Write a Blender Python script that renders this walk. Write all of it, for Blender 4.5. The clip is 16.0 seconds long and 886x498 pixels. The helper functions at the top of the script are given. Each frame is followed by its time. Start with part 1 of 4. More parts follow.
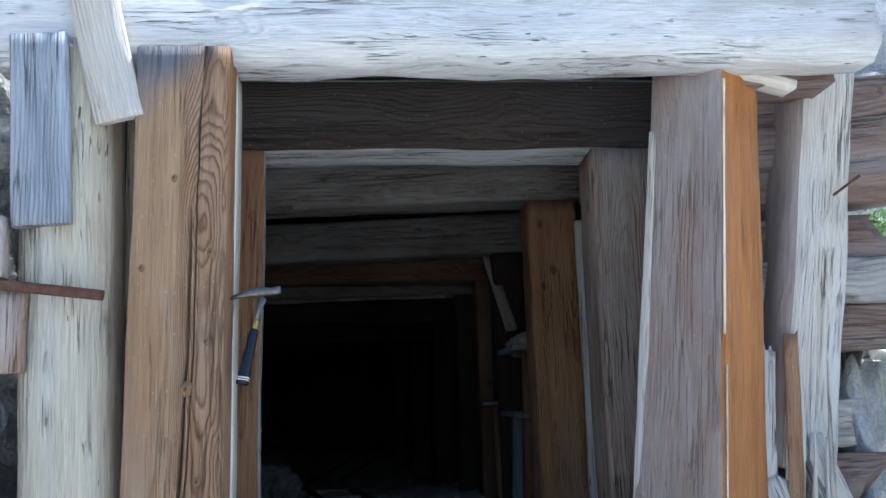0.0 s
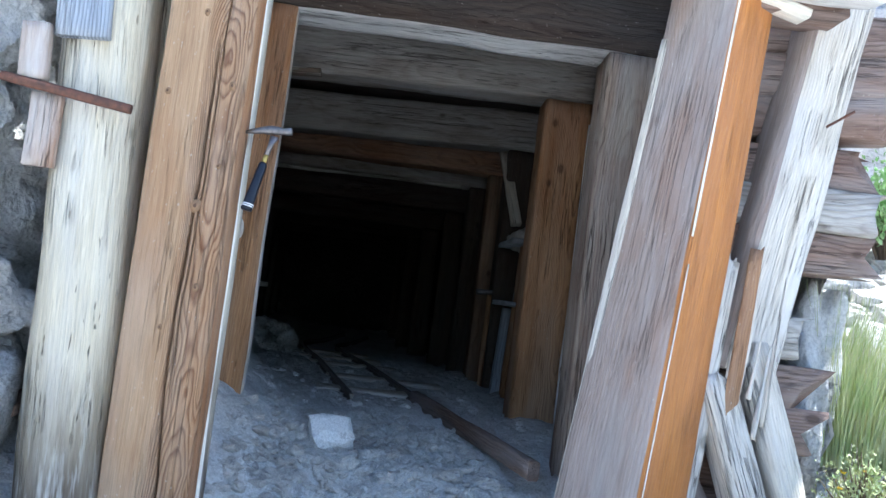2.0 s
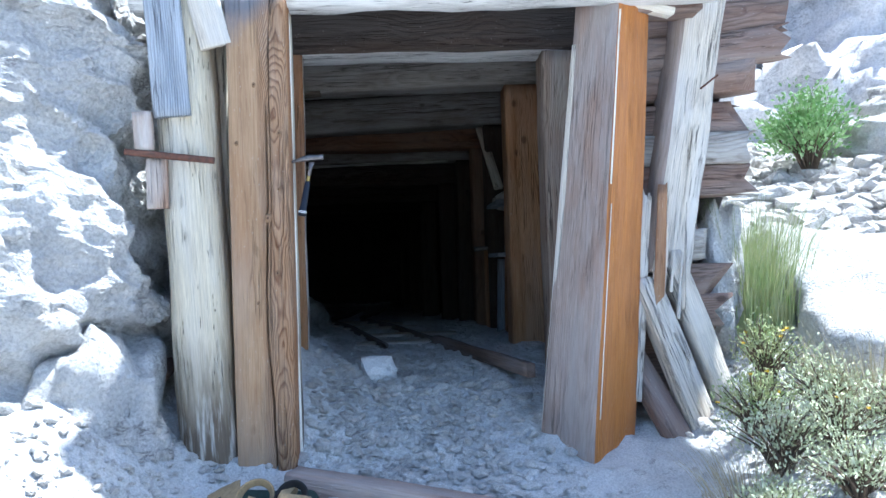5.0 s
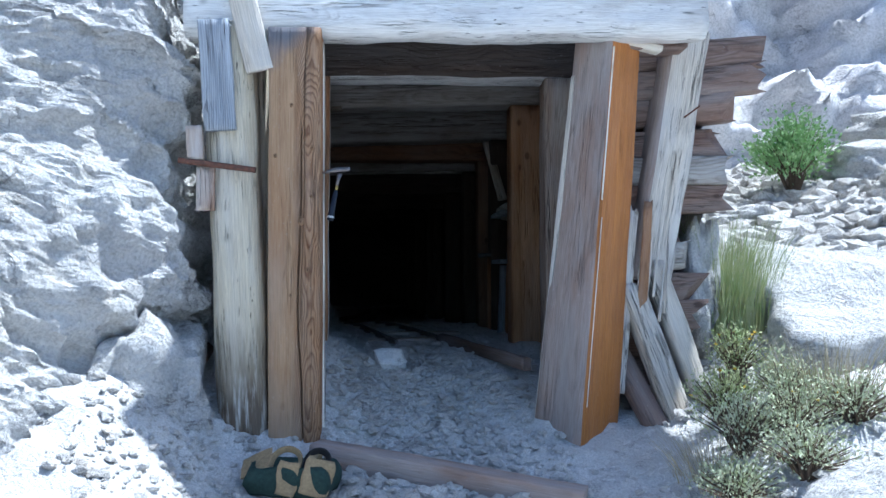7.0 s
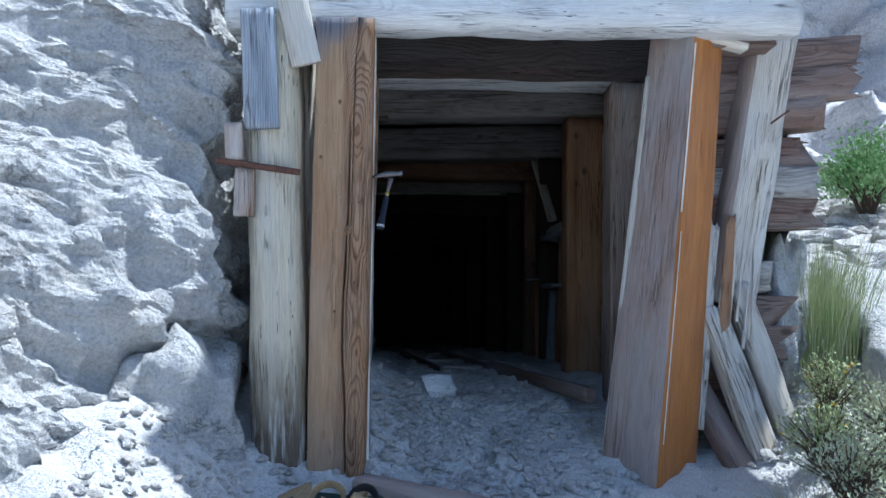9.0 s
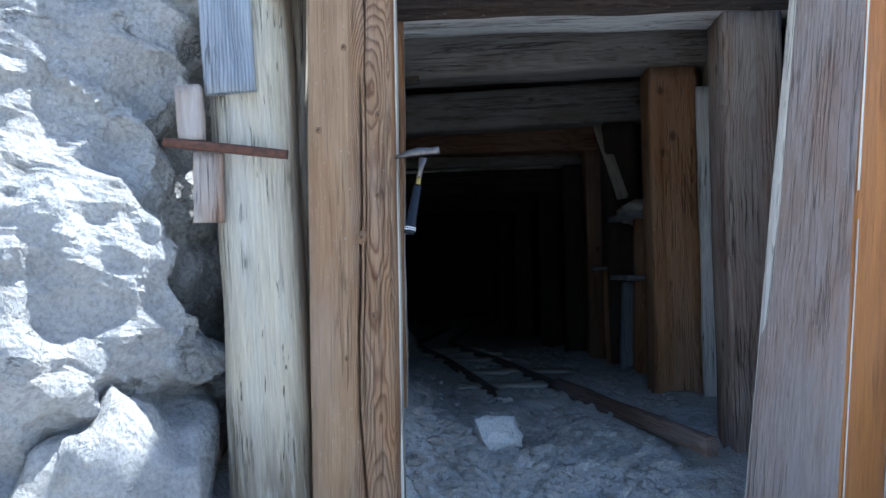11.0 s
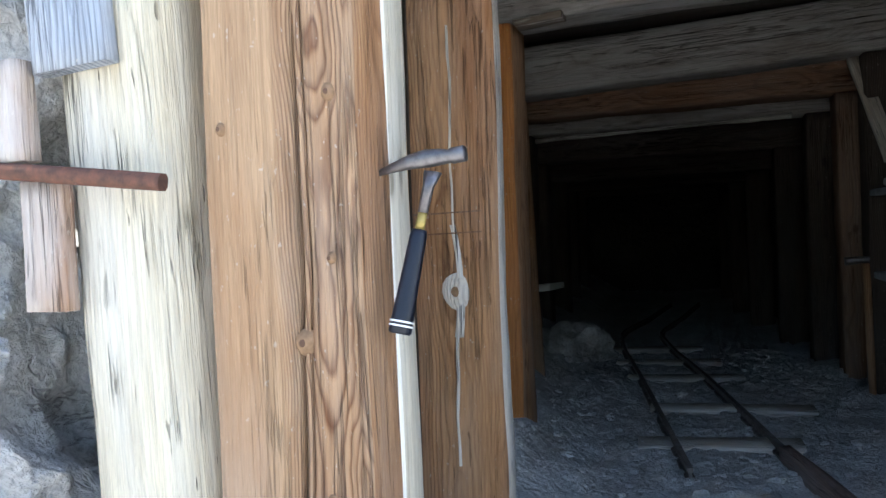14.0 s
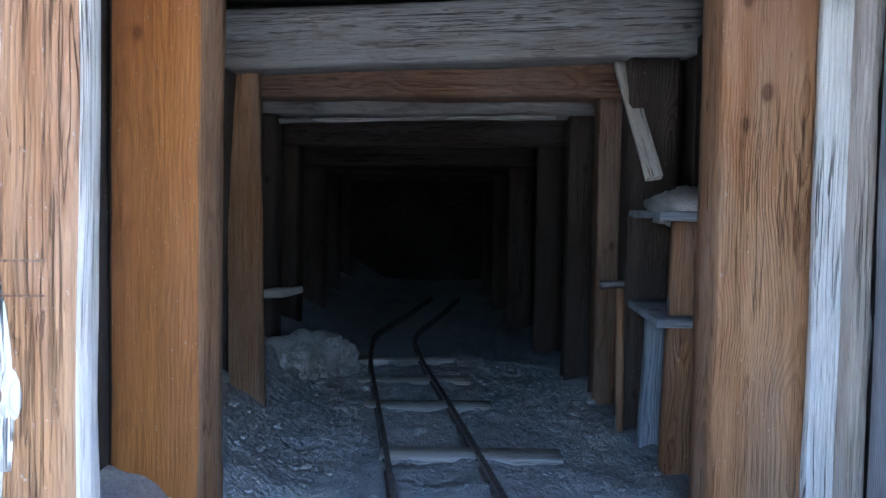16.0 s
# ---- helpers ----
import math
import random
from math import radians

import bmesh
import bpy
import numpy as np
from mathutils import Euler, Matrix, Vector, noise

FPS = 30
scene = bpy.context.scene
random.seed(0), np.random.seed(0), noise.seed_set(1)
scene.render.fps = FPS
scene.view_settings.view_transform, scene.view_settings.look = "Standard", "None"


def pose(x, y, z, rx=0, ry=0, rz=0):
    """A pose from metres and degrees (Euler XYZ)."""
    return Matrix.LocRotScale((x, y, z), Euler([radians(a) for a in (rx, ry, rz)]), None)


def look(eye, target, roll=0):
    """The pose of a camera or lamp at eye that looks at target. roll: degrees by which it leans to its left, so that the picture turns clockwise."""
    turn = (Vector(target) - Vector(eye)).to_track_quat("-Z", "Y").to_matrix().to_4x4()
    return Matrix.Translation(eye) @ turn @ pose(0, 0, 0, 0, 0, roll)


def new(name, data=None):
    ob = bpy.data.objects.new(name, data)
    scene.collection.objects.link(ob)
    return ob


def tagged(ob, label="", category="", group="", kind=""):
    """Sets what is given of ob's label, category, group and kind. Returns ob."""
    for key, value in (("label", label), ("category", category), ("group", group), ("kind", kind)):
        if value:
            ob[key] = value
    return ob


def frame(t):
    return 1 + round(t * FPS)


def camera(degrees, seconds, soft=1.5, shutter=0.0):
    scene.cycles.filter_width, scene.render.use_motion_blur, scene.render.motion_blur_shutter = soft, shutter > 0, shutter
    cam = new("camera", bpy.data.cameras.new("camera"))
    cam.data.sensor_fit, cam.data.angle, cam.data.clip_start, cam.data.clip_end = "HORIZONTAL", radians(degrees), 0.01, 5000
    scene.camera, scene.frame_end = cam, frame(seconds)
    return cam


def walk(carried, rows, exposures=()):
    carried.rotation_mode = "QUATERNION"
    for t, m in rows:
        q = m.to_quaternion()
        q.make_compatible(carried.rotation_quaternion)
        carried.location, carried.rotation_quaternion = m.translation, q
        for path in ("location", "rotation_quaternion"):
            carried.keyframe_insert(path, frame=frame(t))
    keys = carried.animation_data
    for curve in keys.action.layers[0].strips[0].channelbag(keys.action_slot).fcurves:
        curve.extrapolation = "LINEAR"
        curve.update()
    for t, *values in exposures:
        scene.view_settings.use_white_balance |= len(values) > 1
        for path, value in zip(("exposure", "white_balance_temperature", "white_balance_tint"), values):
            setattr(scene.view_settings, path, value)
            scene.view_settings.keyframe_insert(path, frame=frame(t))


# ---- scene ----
cam = camera(57.0, 16.0)
PATH = [
    (0, (-0.238, -0.12, 1.221), (-0.079, 1.842, 1.578), -1.7),
    (0.5, (-0.132, -0.155, 1.171), (0.052, 1.816, 1.458), 3.8),
    (1, (-0.106, -0.185, 1.136), (0.001, 1.804, 1.317), 8.0),
    (1.5, (-0.162, -0.235, 1.08), (0.03, 1.756, 1.051), 7.8),
    (2, (-0.14, -0.338, 1.075), (-0.026, 1.655, 1.189), 7.3),
    (2.5, (-0.131, -0.524, 1.083), (-0.004, 1.469, 1.197), 0.5),
    (3, (-0.142, -0.743, 1.073), (-0.007, 1.249, 1.184), -3.5),
    (3.5, (-0.121, -0.991, 1.044), (-0.013, 1.006, 1.022), -2.2),
    (6, (-0.281, -1.86, 1.011), (-0.155, 0.133, 1.111), -1.4),
    (6.5, (-0.3, -1.986, 0.993), (-0.171, 0.006, 1.116), -0.7),
    (7, (-0.278, -2.146, 0.998), (-0.167, -0.15, 1.049), -0.2),
    (7.5, (-0.263, -2.227, 0.969), (-0.154, -0.231, 1.036), -0.9),
    (8, (-0.271, -2.199, 0.969), (-0.16, -0.204, 1.044), -0.2),
    (8.5, (-0.368, -1.982, 0.909), (-0.31, 0.013, 1.038), 0.8),
    (11, (-0.448, -0.357, 1.137), (-0.513, 1.641, 1.198), -1.1),
    (11.5, (-0.378, -0.042, 1.218), (-0.498, 1.954, 1.238), -1.3),
    (12, (-0.378, 0.256, 1.237), (-0.506, 2.248, 1.353), -0.2),
    (12.5, (-0.387, 0.519, 1.336), (-0.536, 2.511, 1.422), -1.2),
    (13, (-0.219, 0.726, 1.317), (-0.643, 2.677, 1.433), -1.8),
    (13.5, (-0.109, 0.959, 1.336), (-0.81, 2.833, 1.309), -4.1),
    (14, (-0.157, 1.166, 1.436), (-0.79, 3.063, 1.398), -2.6),
    (14.5, (-0.016, 1.331, 1.492), (-0.558, 3.256, 1.518), -2.3),
    (15, (0.076, 1.525, 1.569), (-0.395, 3.468, 1.52), -1.5),
    (15.5, (0.012, 1.803, 1.567), (-0.278, 3.78, 1.48), -0.0),
    (16, (-0.049, 2.093, 1.605), (-0.153, 4.087, 1.491), 0.8),
]
walk(cam, [(t, look(eye, target, roll)) for t, eye, target, roll in PATH], [
    (0.0, 1.0, 5580, 6), (1.0, 1.6, 5580, 6), (1.5, 1.85, 5580, 6), (3.5, 1.8, 5480, 6), (6.0, 1.2, 5330, 6), (7.0, 0.82, 5280, 6), (8.5, 0.5, 5230, 6), (11.0, 1.05, 5380, 6), (12.5, 1.8, 5630, 6),
    (13.5, 2.1, 5980, 6), (14.5, 2.2, 6130, 9), (15.2, 2.85, 5800, 10), (16.0, 3.75, 5150, 10)])

# ---- world and light ----
SUN_DIR = Vector((0.42, 0.07, 0.90)).normalized()
world = bpy.data.worlds.new("world")
scene.world = world
world.use_nodes = True
wn = world.node_tree.nodes
sky = wn.new("ShaderNodeTexSky")
sky.sky_type = "NISHITA"
sky.sun_disc = False
sky.sun_elevation = math.asin(SUN_DIR.z)
sky.sun_rotation = math.atan2(SUN_DIR.x, SUN_DIR.y)
world.node_tree.links.new(sky.outputs[0], wn["Background"].inputs[0])
wn["Background"].inputs[1].default_value = 0.12
sun = new("sun", bpy.data.lights.new("sun", "SUN"))
sun.data.energy, sun.data.angle, sun.data.color = 5.0, radians(0.53), (1.0, 0.95, 0.87)
sun.matrix_world = look(SUN_DIR * 40, (0, 0, 0))


# ---- materials ----
class Nodes:
    """A small builder for node materials."""

    def __init__(self, name, rough=0.85, spec=0.3):
        self.mat = bpy.data.materials.new(name)
        self.mat.use_nodes = True
        self.tree = self.mat.node_tree
        self.bsdf = self.tree.nodes["Principled BSDF"]
        self.bsdf.inputs["Roughness"].default_value = rough
        self.bsdf.inputs["Specular IOR Level"].default_value = spec

    def add(self, kind, **inputs):
        n = self.tree.nodes.new(kind)
        for key, value in inputs.items():
            self.put(n, key.replace("_", " "), value)
        return n

    def put(self, n, key, value):
        if hasattr(value, "is_output"):
            self.tree.links.new(value, n.inputs[key])
        else:
            n.inputs[key].default_value = value

    def coords(self, scale=(1, 1, 1), shift=True):
        tc = self.add("ShaderNodeTexCoord")
        out = tc.outputs["Object"]
        if shift:
            info = self.add("ShaderNodeObjectInfo")
            m = self.add("ShaderNodeVectorMath")
            m.operation = "MULTIPLY_ADD"
            comb = self.add("ShaderNodeCombineXYZ", X=info.outputs["Random"], Y=info.outputs["Random"], Z=info.outputs["Random"])
            self.tree.links.new(comb.outputs[0], m.inputs[0])
            m.inputs[1].default_value = (7.3, 5.1, 9.7)
            self.tree.links.new(out, m.inputs[2])
            out = m.outputs[0]
        mp = self.add("ShaderNodeMapping", Vector=out, Scale=scale)
        return mp.outputs[0]

    def noise(self, vec, scale, detail=4, rough=0.6, distort=0.0):
        n = self.add("ShaderNodeTexNoise", Vector=vec, Scale=scale, Detail=detail, Roughness=rough, Distortion=distort)
        return n.outputs["Fac"]

    def ramp(self, fac, stops):
        n = self.add("ShaderNodeValToRGB", Fac=fac)
        els = n.color_ramp.elements
        while len(els) < len(stops):
            els.new(0.5)
        for e, (pos, col) in zip(els, stops):
            e.position = pos
            e.color = (*col, 1) if isinstance(col, tuple) else (col, col, col, 1)
        return n.outputs[0]

    def mix(self, fac, a, b, mode="MIX"):
        n = self.tree.nodes.new("ShaderNodeMix")
        n.data_type, n.blend_type = "RGBA", mode
        for i, v in ((0, fac), (6, a), (7, b)):
            if hasattr(v, "is_output"):
                self.tree.links.new(v, n.inputs[i])
            else:
                n.inputs[i].default_value = (*v, 1) if isinstance(v, tuple) else v
        return n.outputs[2]

    def maths(self, op, a, b=0.0):
        n = self.tree.nodes.new("ShaderNodeMath")
        n.operation = op
        self.put(n, 0, a), self.put(n, 1, b)
        return n.outputs[0]

    def done(self, color, height=None, strength=0.5, dist=0.01, rough=None):
        self.put(self.bsdf, "Base Color", color)
        if height is not None:
            b = self.add("ShaderNodeBump", Height=height, Strength=strength, Distance=dist)
            self.put(self.bsdf, "Normal", b.outputs[0])
        if rough is not None:
            self.put(self.bsdf, "Roughness", rough)
        return self.mat


def wood(name, dark, light, stain, stain_at=0.56, grey=(0.42, 0.41, 0.40), weather=0.45, rough=0.8, grain=1.0, crack=0.6, foot=None, crown=None, heart=None, ticks=0.5, figure=0.8):
    """Sawn timber whose grain runs along local z. stain: patches; weather: how far it has greyed; foot: colour and height of a rotten foot; heart: local x where the strongly figured wood begins."""
    m = Nodes(name, rough)
    info = m.add("ShaderNodeObjectInfo")
    px = m.maths("SUBTRACT", m.maths("MULTIPLY", info.outputs["Random"], 0.24), 0.12)
    py = m.maths("SUBTRACT", m.maths("MULTIPLY", m.maths("FRACT", m.maths("MULTIPLY", info.outputs["Random"], 7.31)), 0.20), 0.02)
    pos = m.add("ShaderNodeSeparateXYZ", Vector=m.add("ShaderNodeTexCoord").outputs["Object"])
    # growth rings about a pith that wanders along the timber
    wa = m.maths("MULTIPLY", m.maths("SUBTRACT", m.noise(m.coords((0.7, 0.7, 0.5)), 2.2, 2, 0.5), 0.5), 0.13)
    wb = m.maths("MULTIPLY", m.maths("SUBTRACT", m.noise(m.coords((1, 1, 0.30)), 7.0, 3, 0.55), 0.5), 0.035)
    rx = m.maths("ADD", m.maths("ADD", pos.outputs[0], px), m.maths("ADD", wa, wb))
    ry = m.maths("ADD", m.maths("ADD", pos.outputs[1], py), m.maths("SUBTRACT", wa, wb))
    rad = m.maths("SQRT", m.maths("ADD", m.maths("MULTIPLY", rx, rx), m.maths("MULTIPLY", ry, ry)))
    turns = m.maths("MULTIPLY", rad, 85 * grain)
    rings = m.ramp(m.maths("FRACT", turns), [(0.0, 0.25), (0.12, 0.0), (0.50, 0.15), (0.86, 1.0), (1.0, 0.30)])
    fibre = m.noise(m.coords((1, 1, 0.025)), 210, 3, 0.7)
    broad = m.noise(m.coords((1, 1, 0.045)), 34, 3, 0.6)
    show = m.ramp(m.noise(m.coords((1, 1, 0.25)), 5.5, 3, 0.5), [(0.34, 0.25), (0.62, 1.0)])
    if heart is not None:
        edge = m.maths("ADD", pos.outputs[0], m.maths("MULTIPLY", m.maths("SUBTRACT", m.noise(m.coords((0.5, 0.5, 1)), 1.7, 2), 0.5), 0.10))
        hm = m.ramp(m.maths("SUBTRACT", edge, heart), [(0.0, 0.12), (0.035, 1.0)])
        show = m.maths("MULTIPLY", m.maths("MAXIMUM", show, 0.75), hm)
    lines = m.maths("MULTIPLY", m.maths("MULTIPLY", rings, show), figure)
    col = m.mix(m.ramp(broad, [(0.34, 0.30), (0.58, 0.0)]), light, dark)
    if heart is not None:
        col = m.mix(m.maths("MULTIPLY", hm, 0.40), col, stain)
    col = m.mix(lines, col, dark)
    col = m.mix(0.75, col, m.ramp(fibre, [(0.30, 0.62), (0.60, 1.12)]), "MULTIPLY")
    patch = m.ramp(m.noise(m.coords((1, 1, 0.3)), 3.6, 5, 0.62), [(stain_at - 0.1, 0.0), (stain_at + 0.1, 1.0)])
    col = m.mix(m.maths("MULTIPLY", patch, 0.65), col, stain)
    gp = m.ramp(m.noise(m.coords((1, 1, 0.16)), 6.5, 5, 0.65), [(0.40, 0.0), (0.64, 1.0)])
    col = m.mix(m.maths("MULTIPLY", gp, weather), col, grey)
    tk = m.ramp(m.noise(m.coords((1, 1, 0.16)), 62, 2, 0.5), [(0.69, 0.0), (0.73, 1.0)])
    tk = m.maths("MULTIPLY", m.maths("MULTIPLY", tk, ticks), m.ramp(m.noise(m.coords((1, 1, 0.7)), 5, 2), [(0.42, 0.0), (0.58, 1.0)]))
    col = m.mix(tk, col, tuple(c * 0.22 for c in dark))
    # drying cracks
    cr = m.noise(m.coords((1, 1, 0.022)), 26, 4, 0.6, 0.3)
    crk = m.ramp(m.maths("ABSOLUTE", m.maths("SUBTRACT", cr, 0.5)), [(0.0, 1.0), (0.016, 0.0)])
    gate = m.ramp(m.noise(m.coords((1, 1, 0.5)), 2.7, 2), [(0.48, 0.0), (0.60, 1.0)])
    crk = m.maths("MULTIPLY", crk, gate)
    cr2 = m.noise(m.coords((1, 1, 0.025)), 70, 3, 0.6, 0.2)
    crk2 = m.ramp(m.maths("ABSOLUTE", m.maths("SUBTRACT", cr2, 0.5)), [(0.0, 1.0), (0.022, 0.0)])
    gate2 = m.ramp(m.noise(m.coords((1, 1, 0.3)), 7, 3), [(0.56, 0.0), (0.64, 1.0)])
    crk = m.maths("MAXIMUM", crk, m.maths("MULTIPLY", m.maths("MULTIPLY", crk2, gate2), 0.8))
    col = m.mix(m.maths("MULTIPLY", crk, crack), col, (0.03, 0.02, 0.015))
    # knots
    vor = m.add("ShaderNodeTexVoronoi", Vector=m.coords((1, 1, 0.62)), Scale=4.2)
    kn = m.ramp(vor.outputs["Distance"], [(0.06, 1.0), (0.085, 0.35), (0.12, 0.0)])
    col = m.mix(m.maths("MULTIPLY", kn, 0.65), col, tuple(c * 0.35 for c in dark))
    # dust and pits
    pits = m.ramp(m.noise(m.coords((1, 1, 0.6)), 95, 2), [(0.68, 0.0), (0.74, 1.0)])
    col = m.mix(m.maths("MULTIPLY", pits, 0.35), col, (0.62, 0.58, 0.52))
    if foot:
        sep = m.add("ShaderNodeSeparateXYZ", Vector=m.add("ShaderNodeTexCoord").outputs["Object"])
        edge = m.maths("ADD", sep.outputs[2], m.maths("MULTIPLY", m.noise(m.coords((1, 1, 0.12)), 11, 4), 0.9))
        fp = m.ramp(m.maths("MULTIPLY", edge, 1 / foot[1]), [(0.55, 1.0), (0.95, 0.0)])
        rot = m.mix(m.ramp(m.noise(m.coords((1, 1, 0.1)), 30, 4), [(0.52, 0.0), (0.70, 1.0)]), foot[0], grey)
        col = m.mix(m.maths("MULTIPLY", fp, 0.9), col, rot)
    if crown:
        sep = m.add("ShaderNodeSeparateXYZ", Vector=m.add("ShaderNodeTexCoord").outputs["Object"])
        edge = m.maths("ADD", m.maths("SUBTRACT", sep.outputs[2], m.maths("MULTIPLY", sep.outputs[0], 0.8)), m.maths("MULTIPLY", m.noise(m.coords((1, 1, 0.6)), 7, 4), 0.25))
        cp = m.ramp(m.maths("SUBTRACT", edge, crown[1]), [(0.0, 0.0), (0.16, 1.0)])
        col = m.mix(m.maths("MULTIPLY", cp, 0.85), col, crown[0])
    h = m.maths("ADD", m.maths("MULTIPLY", lines, 0.35), m.maths("ADD", m.maths("MULTIPLY", fibre, 0.6), m.maths("MULTIPLY", broad, 0.6)))
    h = m.maths("SUBTRACT", h, m.maths("ADD", m.maths("MULTIPLY", crk, 1.8 * crack), tk))
    return m.done(col, h, 1.0, 0.009)


def rock_mat(name, light, dark, tint, scale=1.0, strength=0.8):
    m = Nodes(name, 0.92, 0.2)
    c = m.coords(shift=False)
    big = m.noise(c, 1.1 * scale, 6, 0.6)
    col = m.mix(m.ramp(big, [(0.38, 0.0), (0.64, 1.0)]), light, dark)
    mid = m.noise(c, 6 * scale, 8, 0.68, 0.5)
    col = m.mix(m.ramp(mid, [(0.5, 0.0), (0.72, 0.75)]), col, tint)
    fine = m.noise(c, 60 * scale, 5, 0.7)
    col = m.mix(0.7, col, m.ramp(fine, [(0.30, 0.55), (0.58, 1.10)]), "MULTIPLY")
    # broken chips: cells of two sizes, each tipped its own way
    bent = m.mix(0.10, c, m.add("ShaderNodeTexNoise", Vector=c, Scale=5.0 * scale).outputs[1])
    va = m.add("ShaderNodeTexVoronoi", Vector=bent, Scale=11.0 * scale)
    vb = m.add("ShaderNodeTexVoronoi", Vector=bent, Scale=34.0 * scale)
    chips = m.maths("ADD", m.maths("MULTIPLY", va.outputs["Distance"], 0.9), m.maths("MULTIPLY", vb.outputs["Distance"], 0.45))
    # veins along warped bedding
    vein = m.noise(m.add("ShaderNodeMapping", Vector=bent, Scale=(1.0, 1.0, 2.6), Rotation=(0.7, 0.2, 0.0)).outputs[0], 3.4 * scale, 5, 0.6, 0.6)
    crack = m.ramp(m.maths("ABSOLUTE", m.maths("SUBTRACT", vein, 0.5)), [(0.0, 1.0), (0.014, 0.0)])
    crack = m.maths("MULTIPLY", crack, m.ramp(m.noise(c, 2.1 * scale, 3), [(0.48, 0.0), (0.60, 1.0)]))
    col = m.mix(m.maths("MULTIPLY", crack, 0.55), col, (0.14, 0.13, 0.13))
    h = m.maths("ADD", m.maths("MULTIPLY", mid, 1.4), m.maths("ADD", m.maths("MULTIPLY", fine, 0.40), m.maths("MULTIPLY", chips, 0.55)))
    h = m.maths("SUBTRACT", h, m.maths("MULTIPLY", crack, 0.3))
    return m.done(col, h, strength, 0.07)


def plain(name, col, rough=0.6, metal=0.0, var=0.3, scale=30, col2=None):
    m = Nodes(name, rough, 0.4)
    m.bsdf.inputs["Metallic"].default_value = metal
    n = m.noise(m.coords(), scale, 5, 0.65)
    c = m.mix(m.ramp(n, [(0.35, 0.0), (0.65, 1.0)]), col, col2 or tuple(v * (1 - var) for v in col))
    return m.done(c, n, 0.3, 0.003)


def leaf_mat(name, a, b):
    m = Nodes(name, 0.6, 0.3)
    n = m.noise(m.coords(shift=False), 9, 3)
    c = m.mix(m.ramp(n, [(0.35, 0.0), (0.65, 1.0)]), a, b)
    m.bsdf.inputs["Subsurface Weight"].default_value = 0.0
    return m.done(c)


M_CAP = wood("weathered_cap_wood", (0.50, 0.47, 0.44), (0.84, 0.83, 0.80), (0.30, 0.25, 0.22), 0.60, (0.74, 0.74, 0.74), 0.6, crack=1.0, ticks=0.9, figure=0.5)
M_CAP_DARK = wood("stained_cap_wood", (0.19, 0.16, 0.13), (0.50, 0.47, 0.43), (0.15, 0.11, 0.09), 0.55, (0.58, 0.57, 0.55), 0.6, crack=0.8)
# Dimmer copy of the stained cap wood; the tunnel's shade is in its colour.
M_CAP_SHADE = wood("shade_dimmed_grey_cap_wood", (0.15, 0.125, 0.10), (0.36, 0.33, 0.295), (0.13, 0.095, 0.075), 0.55, (0.42, 0.41, 0.39), 0.55, figure=0.5)
M_STREAK = wood("red_streaked_wood", (0.11, 0.045, 0.028), (0.42, 0.34, 0.27), (0.17, 0.07, 0.04), 0.52, (0.46, 0.43, 0.40), 0.5, crack=0.9)
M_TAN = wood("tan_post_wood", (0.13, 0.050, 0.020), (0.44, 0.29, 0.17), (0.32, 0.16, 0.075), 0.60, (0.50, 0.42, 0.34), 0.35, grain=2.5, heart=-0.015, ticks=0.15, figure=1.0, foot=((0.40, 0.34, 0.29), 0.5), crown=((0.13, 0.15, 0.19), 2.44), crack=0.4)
M_RUSSET = wood("russet_post_wood", (0.13, 0.05, 0.02), (0.44, 0.24, 0.115), (0.28, 0.115, 0.048), 0.53, (0.42, 0.31, 0.23), 0.4, grain=1.4)
M_RUSTY = wood("rust_stained_wood", (0.44, 0.36, 0.27), (0.62, 0.54, 0.45), (0.24, 0.09, 0.035), 0.52, (0.62, 0.61, 0.60), 0.6)
M_ORANGE = wood("orange_heartwood", (0.27, 0.085, 0.020), (0.52, 0.21, 0.050), (0.38, 0.13, 0.035), 0.6, (0.46, 0.21, 0.10), 0.3, rough=0.5, crack=0.3, figure=0.55, ticks=0.1)
M_MAUVE = wood("grey_sapwood", (0.24, 0.17, 0.135), (0.41, 0.335, 0.30), (0.29, 0.15, 0.09), 0.55, (0.37, 0.345, 0.34), 0.55, crack=0.3, figure=0.5, ticks=0.2)
M_CREAM = wood("bleached_cream_wood", (0.42, 0.34, 0.22), (0.67, 0.60, 0.46), (0.60, 0.51, 0.35), 0.6, (0.62, 0.60, 0.56), 0.5, grain=0.8, crack=0.9, ticks=0.9, figure=0.35, foot=((0.10, 0.07, 0.05), 1.45))
M_BONE = wood("bleached_split_wood", (0.52, 0.44, 0.35), (0.70, 0.64, 0.55), (0.44, 0.30, 0.17), 0.66, (0.64, 0.62, 0.60), 0.7, crack=0.9)
M_BLUEGREY = wood("blue_grey_board", (0.11, 0.125, 0.16), (0.40, 0.44, 0.50), (0.30, 0.31, 0.34), 0.6, (0.56, 0.58, 0.62), 0.6)
M_PALE = wood("fresh_pale_sapwood", (0.66, 0.58, 0.42), (0.86, 0.82, 0.72), (0.62, 0.46, 0.24), 0.68, (0.84, 0.83, 0.80), 0.5, crack=0.2, figure=0.25, ticks=0.1)
M_CRIB = wood("red_brown_crib_wood", (0.09, 0.05, 0.035), (0.28, 0.19, 0.15), (0.20, 0.10, 0.065), 0.55, (0.34, 0.31, 0.30), 0.55)
# Old timber with its colour lowered so deep sets and lagging read as unlit.
M_MINE_SHADE = wood("shade_dark_old_timber", (0.030, 0.019, 0.014), (0.085, 0.062, 0.048), (0.055, 0.033, 0.021), 0.55, (0.085, 0.08, 0.075), 0.5)
